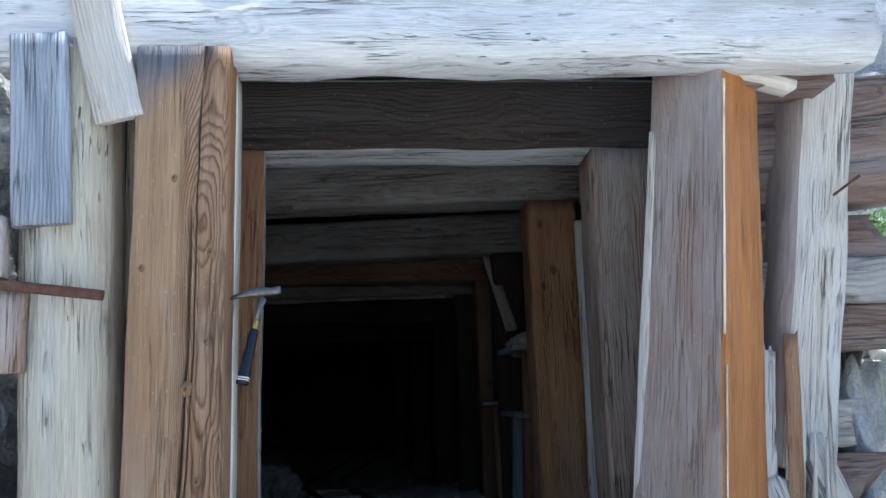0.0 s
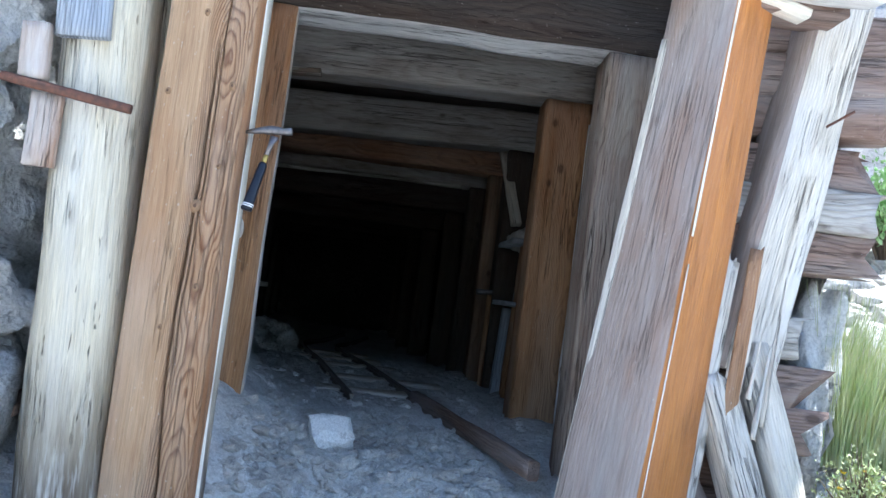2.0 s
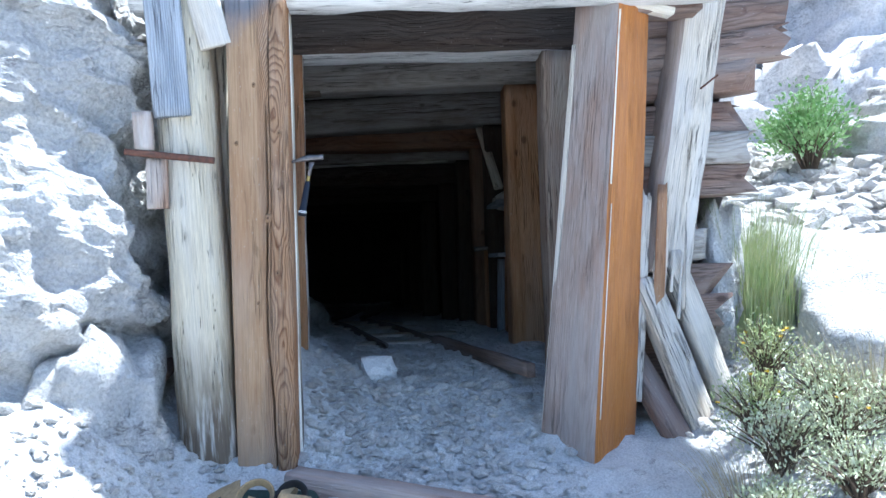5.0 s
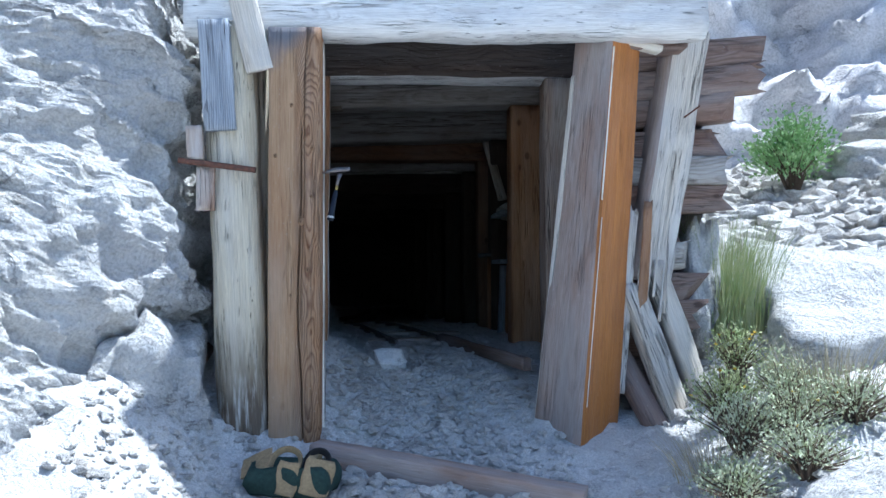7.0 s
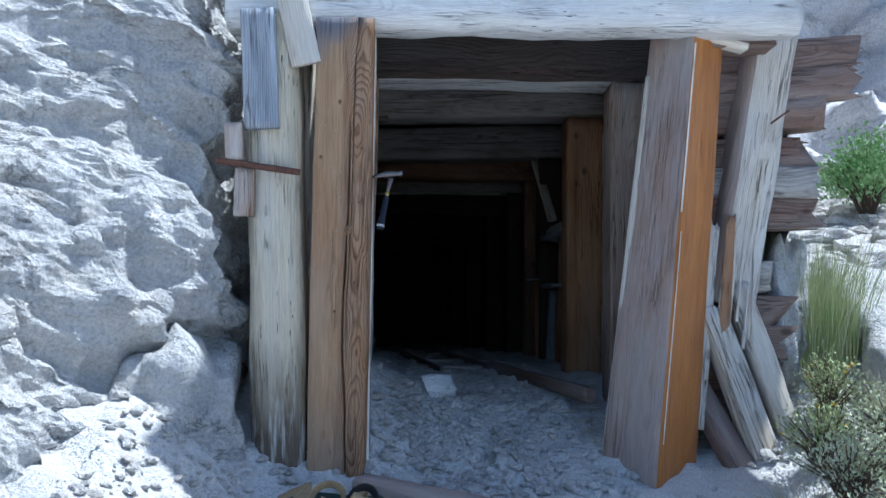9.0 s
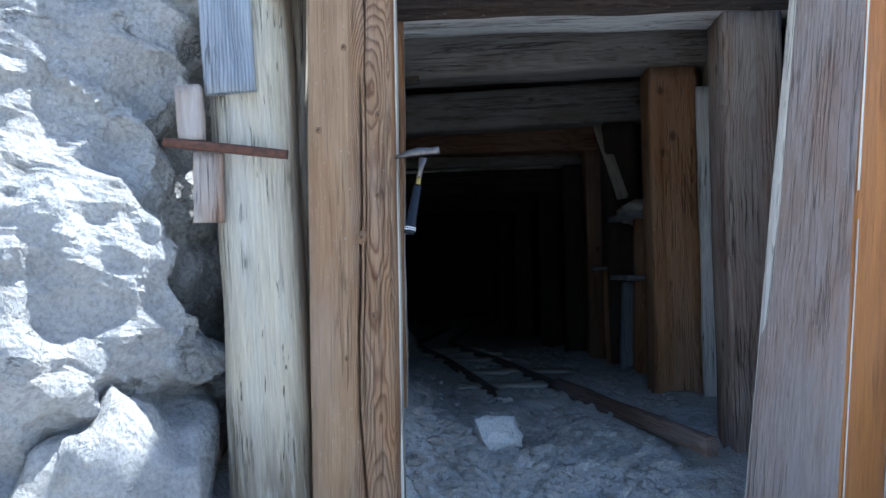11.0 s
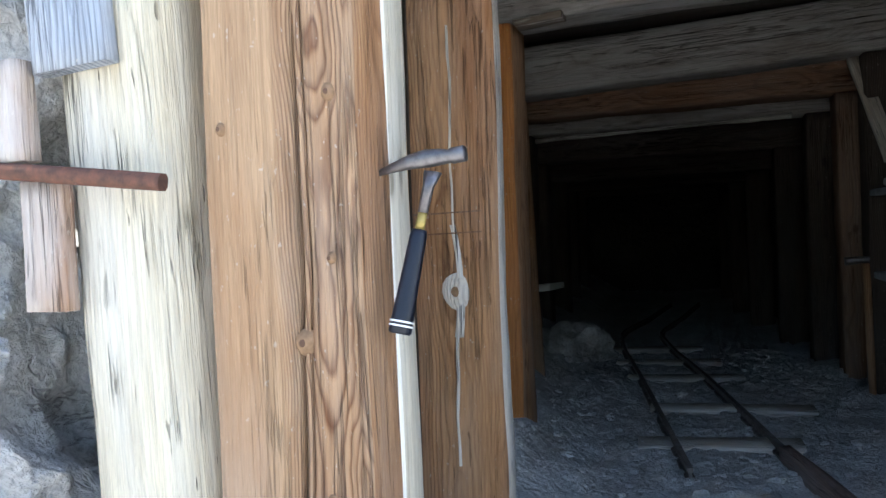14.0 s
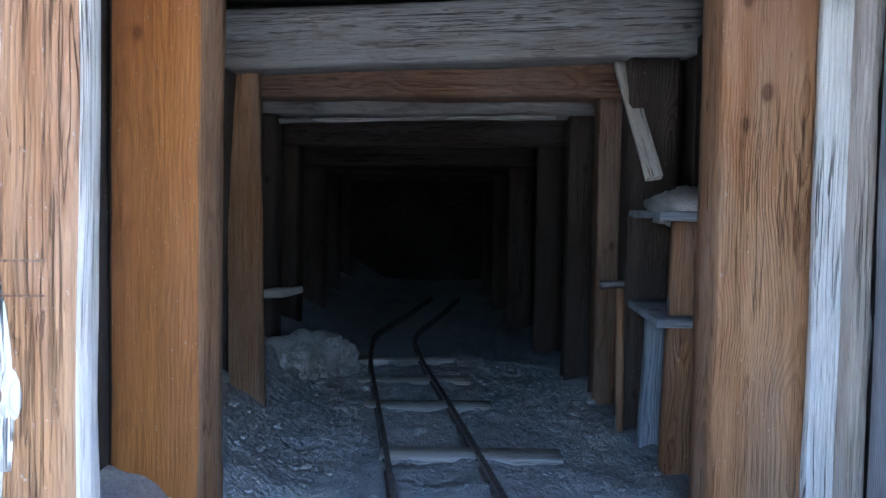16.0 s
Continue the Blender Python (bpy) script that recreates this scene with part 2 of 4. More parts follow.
M_OLD = wood("old_brown_timber", (0.11, 0.055, 0.03), (0.27, 0.15, 0.085), (0.16, 0.075, 0.04), 0.55, (0.24, 0.21, 0.18), 0.4)
M_KNOT = plain("knot_wood", (0.27, 0.16, 0.085), 0.7, 0, 0.4, 60)
M_KNOTCORE = plain("knot_core", (0.11, 0.055, 0.03), 0.7)
M_LIME = rock_mat("pale_limestone", (0.80, 0.79, 0.77), (0.64, 0.63, 0.63), (0.70, 0.66, 0.60), 1.0, 1.0)
M_CLIFF = rock_mat("cliff_limestone", (0.80, 0.78, 0.78), (0.66, 0.64, 0.65), (0.70, 0.66, 0.64), 0.5, 0.6)
M_STONE = rock_mat("loose_limestone", (0.80, 0.78, 0.75), (0.52, 0.50, 0.48), (0.54, 0.48, 0.41), 2.5, 0.7)
M_DIRT = rock_mat("pale_rock_dust", (0.78, 0.775, 0.765), (0.62, 0.61, 0.595), (0.70, 0.67, 0.63), 1.6, 0.7)
# Lightened beyond the other stone: daylight on the slab's outward face, as colour.
M_DAYLIT_STONE = rock_mat("daylit_white_stone", (0.90, 0.90, 0.89), (0.80, 0.80, 0.79), (0.84, 0.82, 0.79), 2.0, 0.4)
# Far darker than the limestone outside: tunnel shade put into the colour.
M_MINEROCK_SHADE = rock_mat("shade_dark_tunnel_rock", (0.08, 0.075, 0.07), (0.05, 0.045, 0.042), (0.06, 0.055, 0.048))
M_RUST = plain("rusty_iron", (0.17, 0.075, 0.05), 0.8, 0.2, 0.5, 40, (0.08, 0.045, 0.035))
M_RAIL = plain("dusty_rail_iron", (0.15, 0.11, 0.09), 0.85, 0.15, 0.4, 25, (0.27, 0.25, 0.23))
M_STEEL = plain("worn_tool_steel", (0.19, 0.175, 0.175), 0.42, 0.8, 0.4, 50)
M_GRIP = plain("navy_rubber_grip", (0.006, 0.008, 0.017), 0.42, 0, 0.3, 80)
M_WHITE = plain("white_band", (0.8, 0.8, 0.8), 0.5, 0, 0.1)
M_BRASS = plain("yellowed_shank", (0.45, 0.33, 0.10), 0.45, 0.5, 0.3)
M_GREEN = plain("dark_green_canvas", (0.022, 0.05, 0.042), 0.85, 0, 0.4, 60)
M_KHAKI = plain("khaki_canvas", (0.34, 0.25, 0.14), 0.85, 0, 0.3, 60)
M_BLACK = plain("black_webbing", (0.015, 0.015, 0.018), 0.7)
M_LEAF = leaf_mat("bright_leaf", (0.16, 0.32, 0.10), (0.36, 0.50, 0.24))
M_GRASS = leaf_mat("dry_green_grass", (0.30, 0.38, 0.16), (0.50, 0.50, 0.28))
M_SAGE = leaf_mat("grey_green_sage", (0.38, 0.43, 0.24), (0.60, 0.61, 0.44))
M_STRAW = leaf_mat("straw", (0.52, 0.46, 0.32), (0.42, 0.36, 0.24))
M_YELLOW = plain("yellow_petal", (0.75, 0.52, 0.03), 0.6)
M_TWIG = plain("brown_twig", (0.14, 0.10, 0.07), 0.9)


# ---- mesh tools ----
def mesh_ob(name, verts, faces, mats, ids=None, smooth=False):
    me = bpy.data.meshes.new(name)
    me.from_pydata(verts, [], faces)
    for mt in mats:
        me.materials.append(mt)
    if ids:
        for p, i in zip(me.polygons, ids):
            p.material_index = i
    if smooth:
        for p in me.polygons:
            p.use_smooth = True
    me.update()
    return new(name, me)


def along(base, top, yaw=0.0):
    """Local z from base to top; local x turned by yaw degrees from world x."""
    b, t = Vector(base), Vector(top)
    z = (t - b).normalized()
    x = Vector((math.cos(radians(yaw)), math.sin(radians(yaw)), 0))
    if abs(z.dot(x)) > 0.9:
        x = Vector((0, 0, 1))
    y = z.cross(x).normalized()
    x = y.cross(z)
    m = Matrix((x, y, z)).transposed().to_4x4()
    m.translation = b
    return m, (t - b).length


def timber(name, base, top, w, d, mats, yaw=0.0, chamfer=0.012, wobble=0.006, seed=0, notches=(), rings=26, taper=0.0, frayed=0.0):
    """A sawn timber. mats: one material or those of the sides -y, +x, +y, -x. notches: (x, width, depth, low, high) drying checks in the -y side, low to high along its length."""
    m, L = along(base, top, yaw)
    mats = list(mats) if isinstance(mats, (list, tuple)) else [mats] * 4
    pts = []

    def side(a, b, idx, cuts=()):
        a, b = Vector(a), Vector(b)
        n = (b - a).normalized()
        length = (b - a).length
        stops = [(chamfer, 0)]
        for cx, cw, cd, lo, hi in sorted(cuts):
            c = (cx + w / 2)
            stops += [(c - cw / 2, 0), (c, (cd, lo, hi)), (c + cw / 2, 0)]
        k = max(2, int(length / 0.06))
        stops += [(chamfer + (length - 2 * chamfer) * i / k, 0) for i in range(1, k) if not any(abs(chamfer + (length - 2 * chamfer) * i / k - (c[0] + w / 2)) < c[1] for c in cuts)]
        stops += [(length - chamfer, 0)]
        for s, cut in sorted(stops, key=lambda q: q[0]):
            p = a + n * s
            pts.append((p.x, p.y, idx, (n.y, -n.x), cut))

    side((-w / 2, -d / 2), (w / 2, -d / 2), 0, notches)
    side((w / 2, -d / 2), (w / 2, d / 2), 1)
    side((w / 2, d / 2), (-w / 2, d / 2), 2)
    side((-w / 2, d / 2), (-w / 2, -d / 2), 3)
    n = len(pts)
    verts, faces, ids = [], [], []
    rnd = random.Random(seed + 11)
    fray = [rnd.uniform(-frayed, frayed) for _ in range(n)]
    for r in range(rings + 1):
        f = r / rings
        z = L * f
        k = 1 - taper * f
        for i, (x, y, idx, nor, cut) in enumerate(pts):
            off = noise.noise((x * 5 + seed * 3.7, y * 5 + seed, z * 1.7)) * wobble
            off += noise.noise((x * 22 + seed, y * 22 + seed * 2.1, z * 4.5)) * wobble * 0.55
            px, py = x * k + nor[0] * off, y * k + nor[1] * off
            if cut:
                cd, lo, hi = cut
                deep = cd * max(0.0, min(1.0, (f - lo) * 9, (hi - f) * 9))
                px -= nor[0] * deep
                py -= nor[1] * deep
                px += noise.noise((0.3, seed, z * 1.6)) * 0.028 + noise.noise((0.9, seed, z * 7)) * 0.005
            elif notches and idx == 0 and any(abs(x - c[0]) <= c[1] for c in notches):
                px += noise.noise((0.3, seed, z * 1.6)) * 0.028 + noise.noise((0.9, seed, z * 7)) * 0.005
            zz = z + (fray[i] * f ** 6 if frayed else 0)
            verts.append((px, py, zz))
    for r in range(rings):
        for i in range(n):
            j = (i + 1) % n
            faces.append((r * n + i, r * n + j, (r + 1) * n + j, (r + 1) * n + i))
            ids.append(pts[i][2])
    faces.append(tuple(range(n))[::-1])
    faces.append(tuple(rings * n + i for i in range(n)))
    ids += [2, 2]
    ob = mesh_ob(name, verts, faces, mats, ids, True)
    ob.matrix_world = m
    for p in ob.data.polygons[-2:]:
        p.use_smooth = False
    return ob


def local_knot(post, x, z, y, r, seed=0, mats=None):
    """A raised oval knot with a dark core on the -y side of a post, as a part of it."""
    verts, faces, ids = [(x, y - 0.008, z)], [], []
    k = 16
    for ring, (f, up) in enumerate(((0.42, 0.009), (1.0, 0.004), (1.5, -0.004))):
        for i in range(k):
            a = 2 * math.pi * i / k
            rr = r * f * (1 + 0.16 * noise.noise((math.cos(a) + seed, math.sin(a), seed * 1.7)))
            verts.append((x + rr * math.cos(a), y - up, z + 1.25 * rr * math.sin(a)))
    for i in range(k):
        j = (i + 1) % k
        faces.append((0, 1 + i, 1 + j)), ids.append(1)
        for ring in range(2):
            faces.append((1 + ring * k + i, 1 + (ring + 1) * k + i, 1 + (ring + 1) * k + j, 1 + ring * k + j)), ids.append(0)
    ob = mesh_ob("knot", verts, faces, mats or [M_KNOT, M_KNOTCORE], ids, True)
    ob.parent = post
    return ob


def fractal(p, scale, seed, octaves=4):
    total, amp = 0.0, 1.0
    q = Vector(p) * scale + Vector((seed * 13.1, seed * 7.7, seed * 3.3))
    for _ in range(octaves):
        total += amp * noise.noise(q)
        q, amp = q * 2.1, amp * 0.52
    return total


def facet(p, scale, seed):
    """Cellular steps, for broken rock faces."""
    q = Vector(p) * scale + Vector((seed * 5.1, seed * 9.7, seed * 2.3))
    d, _ = noise.voronoi(q)
    return d[1] - d[0]


def boulder(name, at, size, mat, seed, detail=3, rough=0.25, turn=0.0, tip=0.0, square=0.0):
    bm = bmesh.new()
    bmesh.ops.create_icosphere(bm, subdivisions=detail, radius=1.0)
    for v in bm.verts:
        d = v.co.normalized()
        if square:
            k = max(abs(d.x), abs(d.y), abs(d.z))
            d = d.lerp(d / k, square)
        r = 1 + rough * fractal(v.co, 1.1, seed, 4) - rough * 0.5 * max(0, 0.35 - facet(v.co, 1.3, seed))
        v.co = Vector((d.x * size[0] * r, d.y * size[1] * r, d.z * size[2] * r))
    me = bpy.data.meshes.new(name)
    bm.to_mesh(me)
    bm.free()
    me.materials.append(mat)
    for p in me.polygons:
        p.use_smooth = detail > 3
    ob = new(name, me)
    ob.matrix_world = pose(*at, tip, 0, turn)
    return ob


def smooth01(a, b, v):
    t = max(0.0, min(1.0, (v - a) / (b - a)))
    return t * t * (3 - 2 * t)


# ---- tunnel plan: y, clear left x, clear right x, clear height ----
SETS = [(3.58, -0.76, 0.75, 2.33), (4.85, -1.0, 0.685, 2.395), (6.85, -1.55, 0.74, 2.42), (7.5, -1.60, 0.66, 2.28), (8.4, -1.68, 0.56, 2.26), (9.9, -1.85, 0.42, 2.13), (11.6, -1.94, 0.21, 2.02), (13.4, -2.1, 0.05, 1.98), (15.4, -2.25, -0.1, 1.95)]


def plan(y, k):
    ys = [s[0] for s in SETS]
    return float(np.interp(y, ys, [s[k] for s in SETS]))


def ground_z(x, y):
    """Height of the ground and the tunnel floor."""
    mid = float(np.interp(y, [-400, -30, -6, -2.2, -0.2, 1.6, 2.5, 3.3, 4.5, 7.0, 12, 400], [-60, -6, -1.1, -0.40, -0.20, -0.16, 0.0, 0.28, 0.36, 0.34, 0.15, 0.15]))
    inside = smooth01(2.0, 3.0, y)
    h = mid
    # bank beside the posts
    lw = plan(y, 1) if y > 3 else -0.75
    h += (1 - inside) * 0.55 * smooth01(-1.05, -1.75, x) * smooth01(0.2, 2.0, y) + inside * 0.35 * smooth01(lw + 0.45, lw - 0.35, x)
    # rubble slope on the far side
    slope = 0.10 * smooth01(1.0, 1.7, x) + max(0.0, x - 1.35) * 0.26 * smooth01(-1.5, 2.5, y) + max(0.0, y - 2.6) * 0.20 * smooth01(1.25, 2.3, x)
    h += min(slope, 4.0) * (1 - smooth01(14, 40, abs(x) + abs(y)))
    h += 0.030 * fractal((x, y, 0), 1.6, 2, 4) + 0.040 * fractal((x, y, 0), 8, 4, 3)
    return h


# ---- ground ----
def spaced(lo, hi, step, far, grow=1.3):
    out = list(np.arange(lo, hi + 1e-6, step))
    s, a, b = step, lo, hi
    while a > -far or b < far:
        s *= grow
        a, b = max(a - s, -far), min(b + s, far)
        out = [a] + out + [b]
    return sorted(set(round(float(v), 4) for v in out))


gx, gy = spaced(-2.4, 4.2, 0.045, 400), spaced(-2.5, 9.0, 0.045, 400)
gv = [(x, y, ground_z(x, y)) for y in gy for x in gx]
nx = len(gx)
gf = [(j * nx + i, j * nx + i + 1, (j + 1) * nx + i + 1, (j + 1) * nx + i) for j in range(len(gy) - 1) for i in range(nx - 1)]
tagged(mesh_ob("ground", gv, gf, [M_DIRT], None, True), "pale grey rock dust and dirt leading into the adit", "ground", kind="structure")


def rock_face(name, points, nu, nv, seed, amp, mat, label, fine=1.0, smooth=True):
    """A rock surface over points(u, v), pushed out along its normal by fractal relief."""
    grid = [[Vector(points(i / nu, j / nv)) for i in range(nu + 1)] for j in range(nv + 1)]
    verts = []
    for j in range(nv + 1):
        for i in range(nu + 1):
            a, b = grid[j][max(i - 1, 0)], grid[j][min(i + 1, nu)]
            c, d = grid[max(j - 1, 0)][i], grid[min(j + 1, nv)][i]
            n = (b - a).cross(d - c).normalized()
            p = grid[j][i]
            r = fractal(p, 0.55, seed, 5) * amp + amp * 0.55 * fractal((p.x * 1.2, p.y * 1.2, p.z * 2.8), 1.6, seed + 3, 3)
            r += amp * 0.9 * min(0.5, facet((p.x, p.y * 1.5, p.z), 1.9 * fine, seed)) + amp * 0.25 * fractal(p, 7 * fine, seed + 5, 3)
            verts.append(p + n * r)
    w = nu + 1
    faces = [(j * w + i, j * w + i + 1, (j + 1) * w + i + 1, (j + 1) * w + i) for j in range(nv) for i in range(nu)]
    return tagged(mesh_ob(name, verts, faces, [mat], None, smooth), label, "rock", kind="structure")


def left_wall(u, v):
    y = 3.7 - 7.0 * u ** 1.25
    z = -0.5 + 5.2 * v
    x = -1.40 - 0.62 * max(0.0, 2.3 - y) ** 1.1
    x -= 0.04 * smooth01(1.8, 2.2, y)
    x -= 0.20 * smooth01(1.0, 0.6, z + 0.25 * (y - 2.0)) * smooth01(0.9, 1.7, y)
    x += 0.62 * smooth01(0.62, -0.1, z) * smooth01(2.0, 1.3, y)
    x -= 0.9 * smooth01(2.2, 4.7, z)
    x -= 0.62 * max(0.0, z - 0.5) * smooth01(2.5, 1.8, y)
    # bedding ledges that dip toward the portal: steep risers under treads that catch the sun
    d = z * 0.9 + y * 0.75 + 0.30 * fractal((x, y, z), 0.9, 12, 3)
    for rate, deep, off in ((0.95, 0.22, 0.1), (2.9, 0.075, 0.45), (7.0, 0.03, 0.2)):
        f = (d * rate + off + 0.3 * rate * 0.2 * y) % 1.0
        x += deep * (f - 0.5 if f < 0.8 else 0.3 - (f - 0.8) / 0.2 * 0.8)
    return (x, y, z)


rock_face("rock_wall_west", left_wall, 300, 260, 3, 0.10, M_LIME, "rough pale limestone outcrop beside the portal, partly sunlit", 1.8, False)


def mountain(u, v):
    top = min(v / 0.5, 1.0)
    x = 2.0 - 9 * u + 2.2 * top
    # unseen brow shaped for shade: overhangs the portal, stands back on the outcrop's side
    back = smooth01(1.25, 0.45, x + 0.35 * noise.noise((x * 2.1, 3.3, 0.4)))
    lean = (1.35 * back - 0.95) * top
    if v < 0.5:
        z, y = 2.72 + 3.3 * top, 2.95 + 0.3 * v + lean
    else:
        z, y = 6.02 + 3.0 * (v - 0.5), 3.1 + 28 * (v - 0.5) + lean
    return (x, y, z)


rock_face("unseen_shade_hillside", mountain, 90, 60, 8, 0.22, M_CLIFF, "pale limestone hillside above the timbered portal, unseen and shaped for its shade")


def mountain_side(u, v):
    y = 3.05 + 14 * u
    return (1.72 + 0.10 * u * 14 - 0.05 * v, y, -0.2 + 4.5 * v)


rock_face("rock_wall_side", mountain_side, 70, 40, 9, 0.10, M_CLIFF, "pale limestone flank beside the portal timbers")


def far_cliff(u, v):
    x = 1.0 + 26 * u
    z = 0.2 + 16 * v
    return (x, 9.4 - 0.30 * x + 0.40 * z + 2.2 * max(0, u - 0.1), z)


rock_face("cliff_north", lambda u, v: far_cliff(u, v), 150, 110, 5, 0.75, M_CLIFF, "tall grey limestone cliff in the shade beyond the rubble", 0.6)


# ---- tunnel lining ----
def tunnel_shell():
    ys = [3.15 + 0.25 * i for i in range(58)]
    verts, faces = [], []
    for y in ys:
        l, r, t = plan(y, 1) - 0.42, plan(y, 2) + 0.44, plan(y, 3) + 0.46
        ring = [(l, -0.3)] + [(l, 0.4 + (t - 0.4) * k / 6) for k in range(7)] + [(l + (r - l) * k / 6, t) for k in range(1, 6)] + [(r, t - (t - 0.4) * k / 6) for k in range(7)] + [(r, -0.3)]
        for x, z in ring:
            q = fractal((x, y, z), 1.7, 6, 3) * 0.05
            verts.append((x - q, y, z + q * 0.5))
    n = len(ring)
    for j in range(len(ys) - 1):
        for i in range(n - 1):
            faces.append((j * n + i, j * n + i + 1, (j + 1) * n + i + 1, (j + 1) * n + i))
    faces.append(tuple((len(ys) - 1) * n + i for i in range(n)))
    ob = mesh_ob("tunnel_wall", verts, faces, [M_MINEROCK_SHADE], None, True)
    so = ob.modifiers.new("thick", "SOLIDIFY")
    so.thickness, so.offset = 0.12, 1.0
    tagged(ob, "rough rock lining of the mine tunnel, coloured dark for its shade", "tunnel wall", kind="structure")


tunnel_shell()

# lagging boards over the caps and behind the posts
for i in range(46):
    y = 2.62 + 0.28 * i
    l, r = plan(y, 1) - 0.3, plan(y, 2) + 0.32
    t = plan(y, 3) + 0.345 if y > 3.3 else 2.66
    if i == 0 or y > 3.2:
        ob = timber("lagging_board", (l, y, t + 0.03), (r, y, t + 0.03 + random.uniform(-0.012, 0.012)), 0.045, 0.25, M_MINE_SHADE, 0, 0.006, 0.006, i, rings=10)
        tagged(ob, "rough lagging board laid over the mine caps, darkened for tunnel shade", "board", "roof lagging boards")


def mine_set(k, post_mats, cap_mat, pw=0.27, lean=0.0, pd=0.28, left_d=0.28, left_y=0.0, tilt=0.0):
    y, l, r, t = SETS[k]
    zl, zr = ground_z(l, y) - 0.12, ground_z(r, y) - 0.12
    a = timber("post", (l - pw / 2 - lean * 0.3, y + left_y, zl), (l - pw / 2 + 0.02, y + left_y, t - tilt * 0.8), pw, left_d, post_mats[0], 0, 0.014, 0.008, k * 4 + 30)
    b = timber("post", (r + pw / 2 + lean, y, zr), (r + pw / 2, y, t), pw, pd, post_mats[1], 0, 0.014, 0.008, k * 4 + 31)
    c = timber("cap_beam", (l - pw - 0.12, y, t + 0.17 - tilt), (r + pw + 0.12, y, t + 0.17 + tilt * 0.3), 0.34, 0.30, cap_mat, 0, 0.02, 0.012, k * 4 + 32)
    tagged(a, "upright mine timber post carrying a cap beam", "post", "tunnel posts")
    tagged(b, "upright mine timber post carrying a cap beam", "post", "tunnel posts")
    tagged(c, "heavy horizontal cap beam resting on two posts", "beam", "cap beams")
    return a, b, c


# This cap's underside is pale wood, imitating light bounced up from the floor.
bl, br, bc = mine_set(0, [[M_RUSSET, M_BONE, M_MINE_SHADE, M_MINE_SHADE], [M_STREAK, M_MINE_SHADE, M_MINE_SHADE, M_STREAK]], [M_CAP_DARK, M_CAP_DARK, M_MINE_SHADE, M_CAP], left_d=0.11, left_y=-0.085)
# Hidden post faces take the shade-darkened timber.
cl, cr, cc = mine_set(1, [[M_ORANGE, M_RUSSET, M_MINE_SHADE, M_MINE_SHADE], [M_RUSSET, M_MINE_SHADE, M_MINE_SHADE, M_RUSSET]], M_CAP_SHADE, 0.30, tilt=0.05)
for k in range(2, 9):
    mine_set(k, [M_OLD if k == 3 else M_MINE_SHADE, M_OLD if k == 3 else M_MINE_SHADE], M_OLD if k == 3 else (M_CAP_SHADE if k in (2, 4) else M_MINE_SHADE), tilt=0.09 if k == 2 else 0.0)

# side lagging behind the posts
for i in range(24):
    y = 3.95 + 0.36 * (i // 2)
    s = i % 2
    x = plan(y, 1) - 0.36 if s == 0 else plan(y, 2) + 0.37
    lo = ground_z(x, y) - 0.1
    ob = timber("side_board", (x, y, lo), (x + random.uniform(-0.02, 0.02), y + random.uniform(-0.03, 0.03), plan(y, 3) + 0.1), 0.05, 0.27 + random.uniform(-0.05, 0.03), {3: M_BLUEGREY, 5: M_RUSTY}.get(i, M_MINE_SHADE), 0, 0.006, 0.006, 70 + i, rings=12)
    tagged(ob, "rough upright lagging board behind the tunnel posts", "board", "side lagging boards")

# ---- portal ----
# Its back, toward the tunnel, is the shade-darkened timber.
post_a = timber("post", (-0.846, 2.50, -0.12), (-0.846, 2.50, 2.345), 0.287, 0.25, [M_TAN, M_RUSSET, M_MINE_SHADE, M_TAN], 0, 0.010, 0.005, 1, notches=((0.035, 0.011, 0.05, 0.0, 0.80), (0.052, 0.006, 0.02, 0.3, 0.97)), rings=60)
tagged(post_a, "squared tan timber post with a long drying crack", "post")
for kx, kz, kr in ((-0.015, 2.03, 0.016), (0.10, 1.795, 0.020), (0.092, 1.524, 0.013), (0.036, 1.385, 0.026), (-0.105, 1.75, 0.016), (0.075, 1.12, 0.02), (-0.02, 0.98, 0.014)):
    local_knot(post_a, kx, kz, -0.125, kr * 0.5, kz)
strip = timber("pale_strip", (-0.713, 2.555, -0.05), (-0.714, 2.555, 2.30), 0.036, 0.10, [M_PALE, M_CREAM, M_CREAM, M_CREAM], 0, 0.006, 0.004, 2)
tagged(strip, "narrow pale sapwood strip fixed along the post", "strip")

post_o = timber("post", (-1.115, 2.50, -0.10), (-1.235, 2.52, 2.38), 0.27, 0.24, M_CREAM, 0, 0.045, 0.012, 3, rings=50)
tagged(post_o, "bleached cream timber post with a rotten dark foot", "post")
# Back side again in the timber darkened for shade.
post_r = timber("post", (0.775, 2.755, -0.14), (1.00, 2.705, 2.385), 0.36, 0.38, [M_MAUVE, M_ORANGE, M_MINE_SHADE, M_MAUVE], -50, 0.010, 0.005, 5, rings=50, taper=0.24)
tagged(post_r, "leaning squared post with grey and orange faces", "post")
cap_a = timber("cap_beam", (-1.46, 2.515, 2.49), (1.50, 2.515, 2.52), 0.37, 0.22, M_CAP, 0, 0.045, 0.030, 7, rings=60)
tagged(cap_a, "big whitish weathered cap beam across the portal", "beam")
wedge_board = timber("diagonal_board", (-1.035, 2.385, 2.10), (-1.17, 2.385, 2.66), 0.15, 0.03, M_BONE, 0, 0.006, 0.006, 8)
tagged(wedge_board, "short diagonal grey board wedged beside the cap", "board")
chip = timber("wedge", (1.03, 2.62, 2.365), (1.30, 2.66, 2.315), 0.035, 0.09, M_PALE, 0, 0.005, 0.004, 9, rings=6)
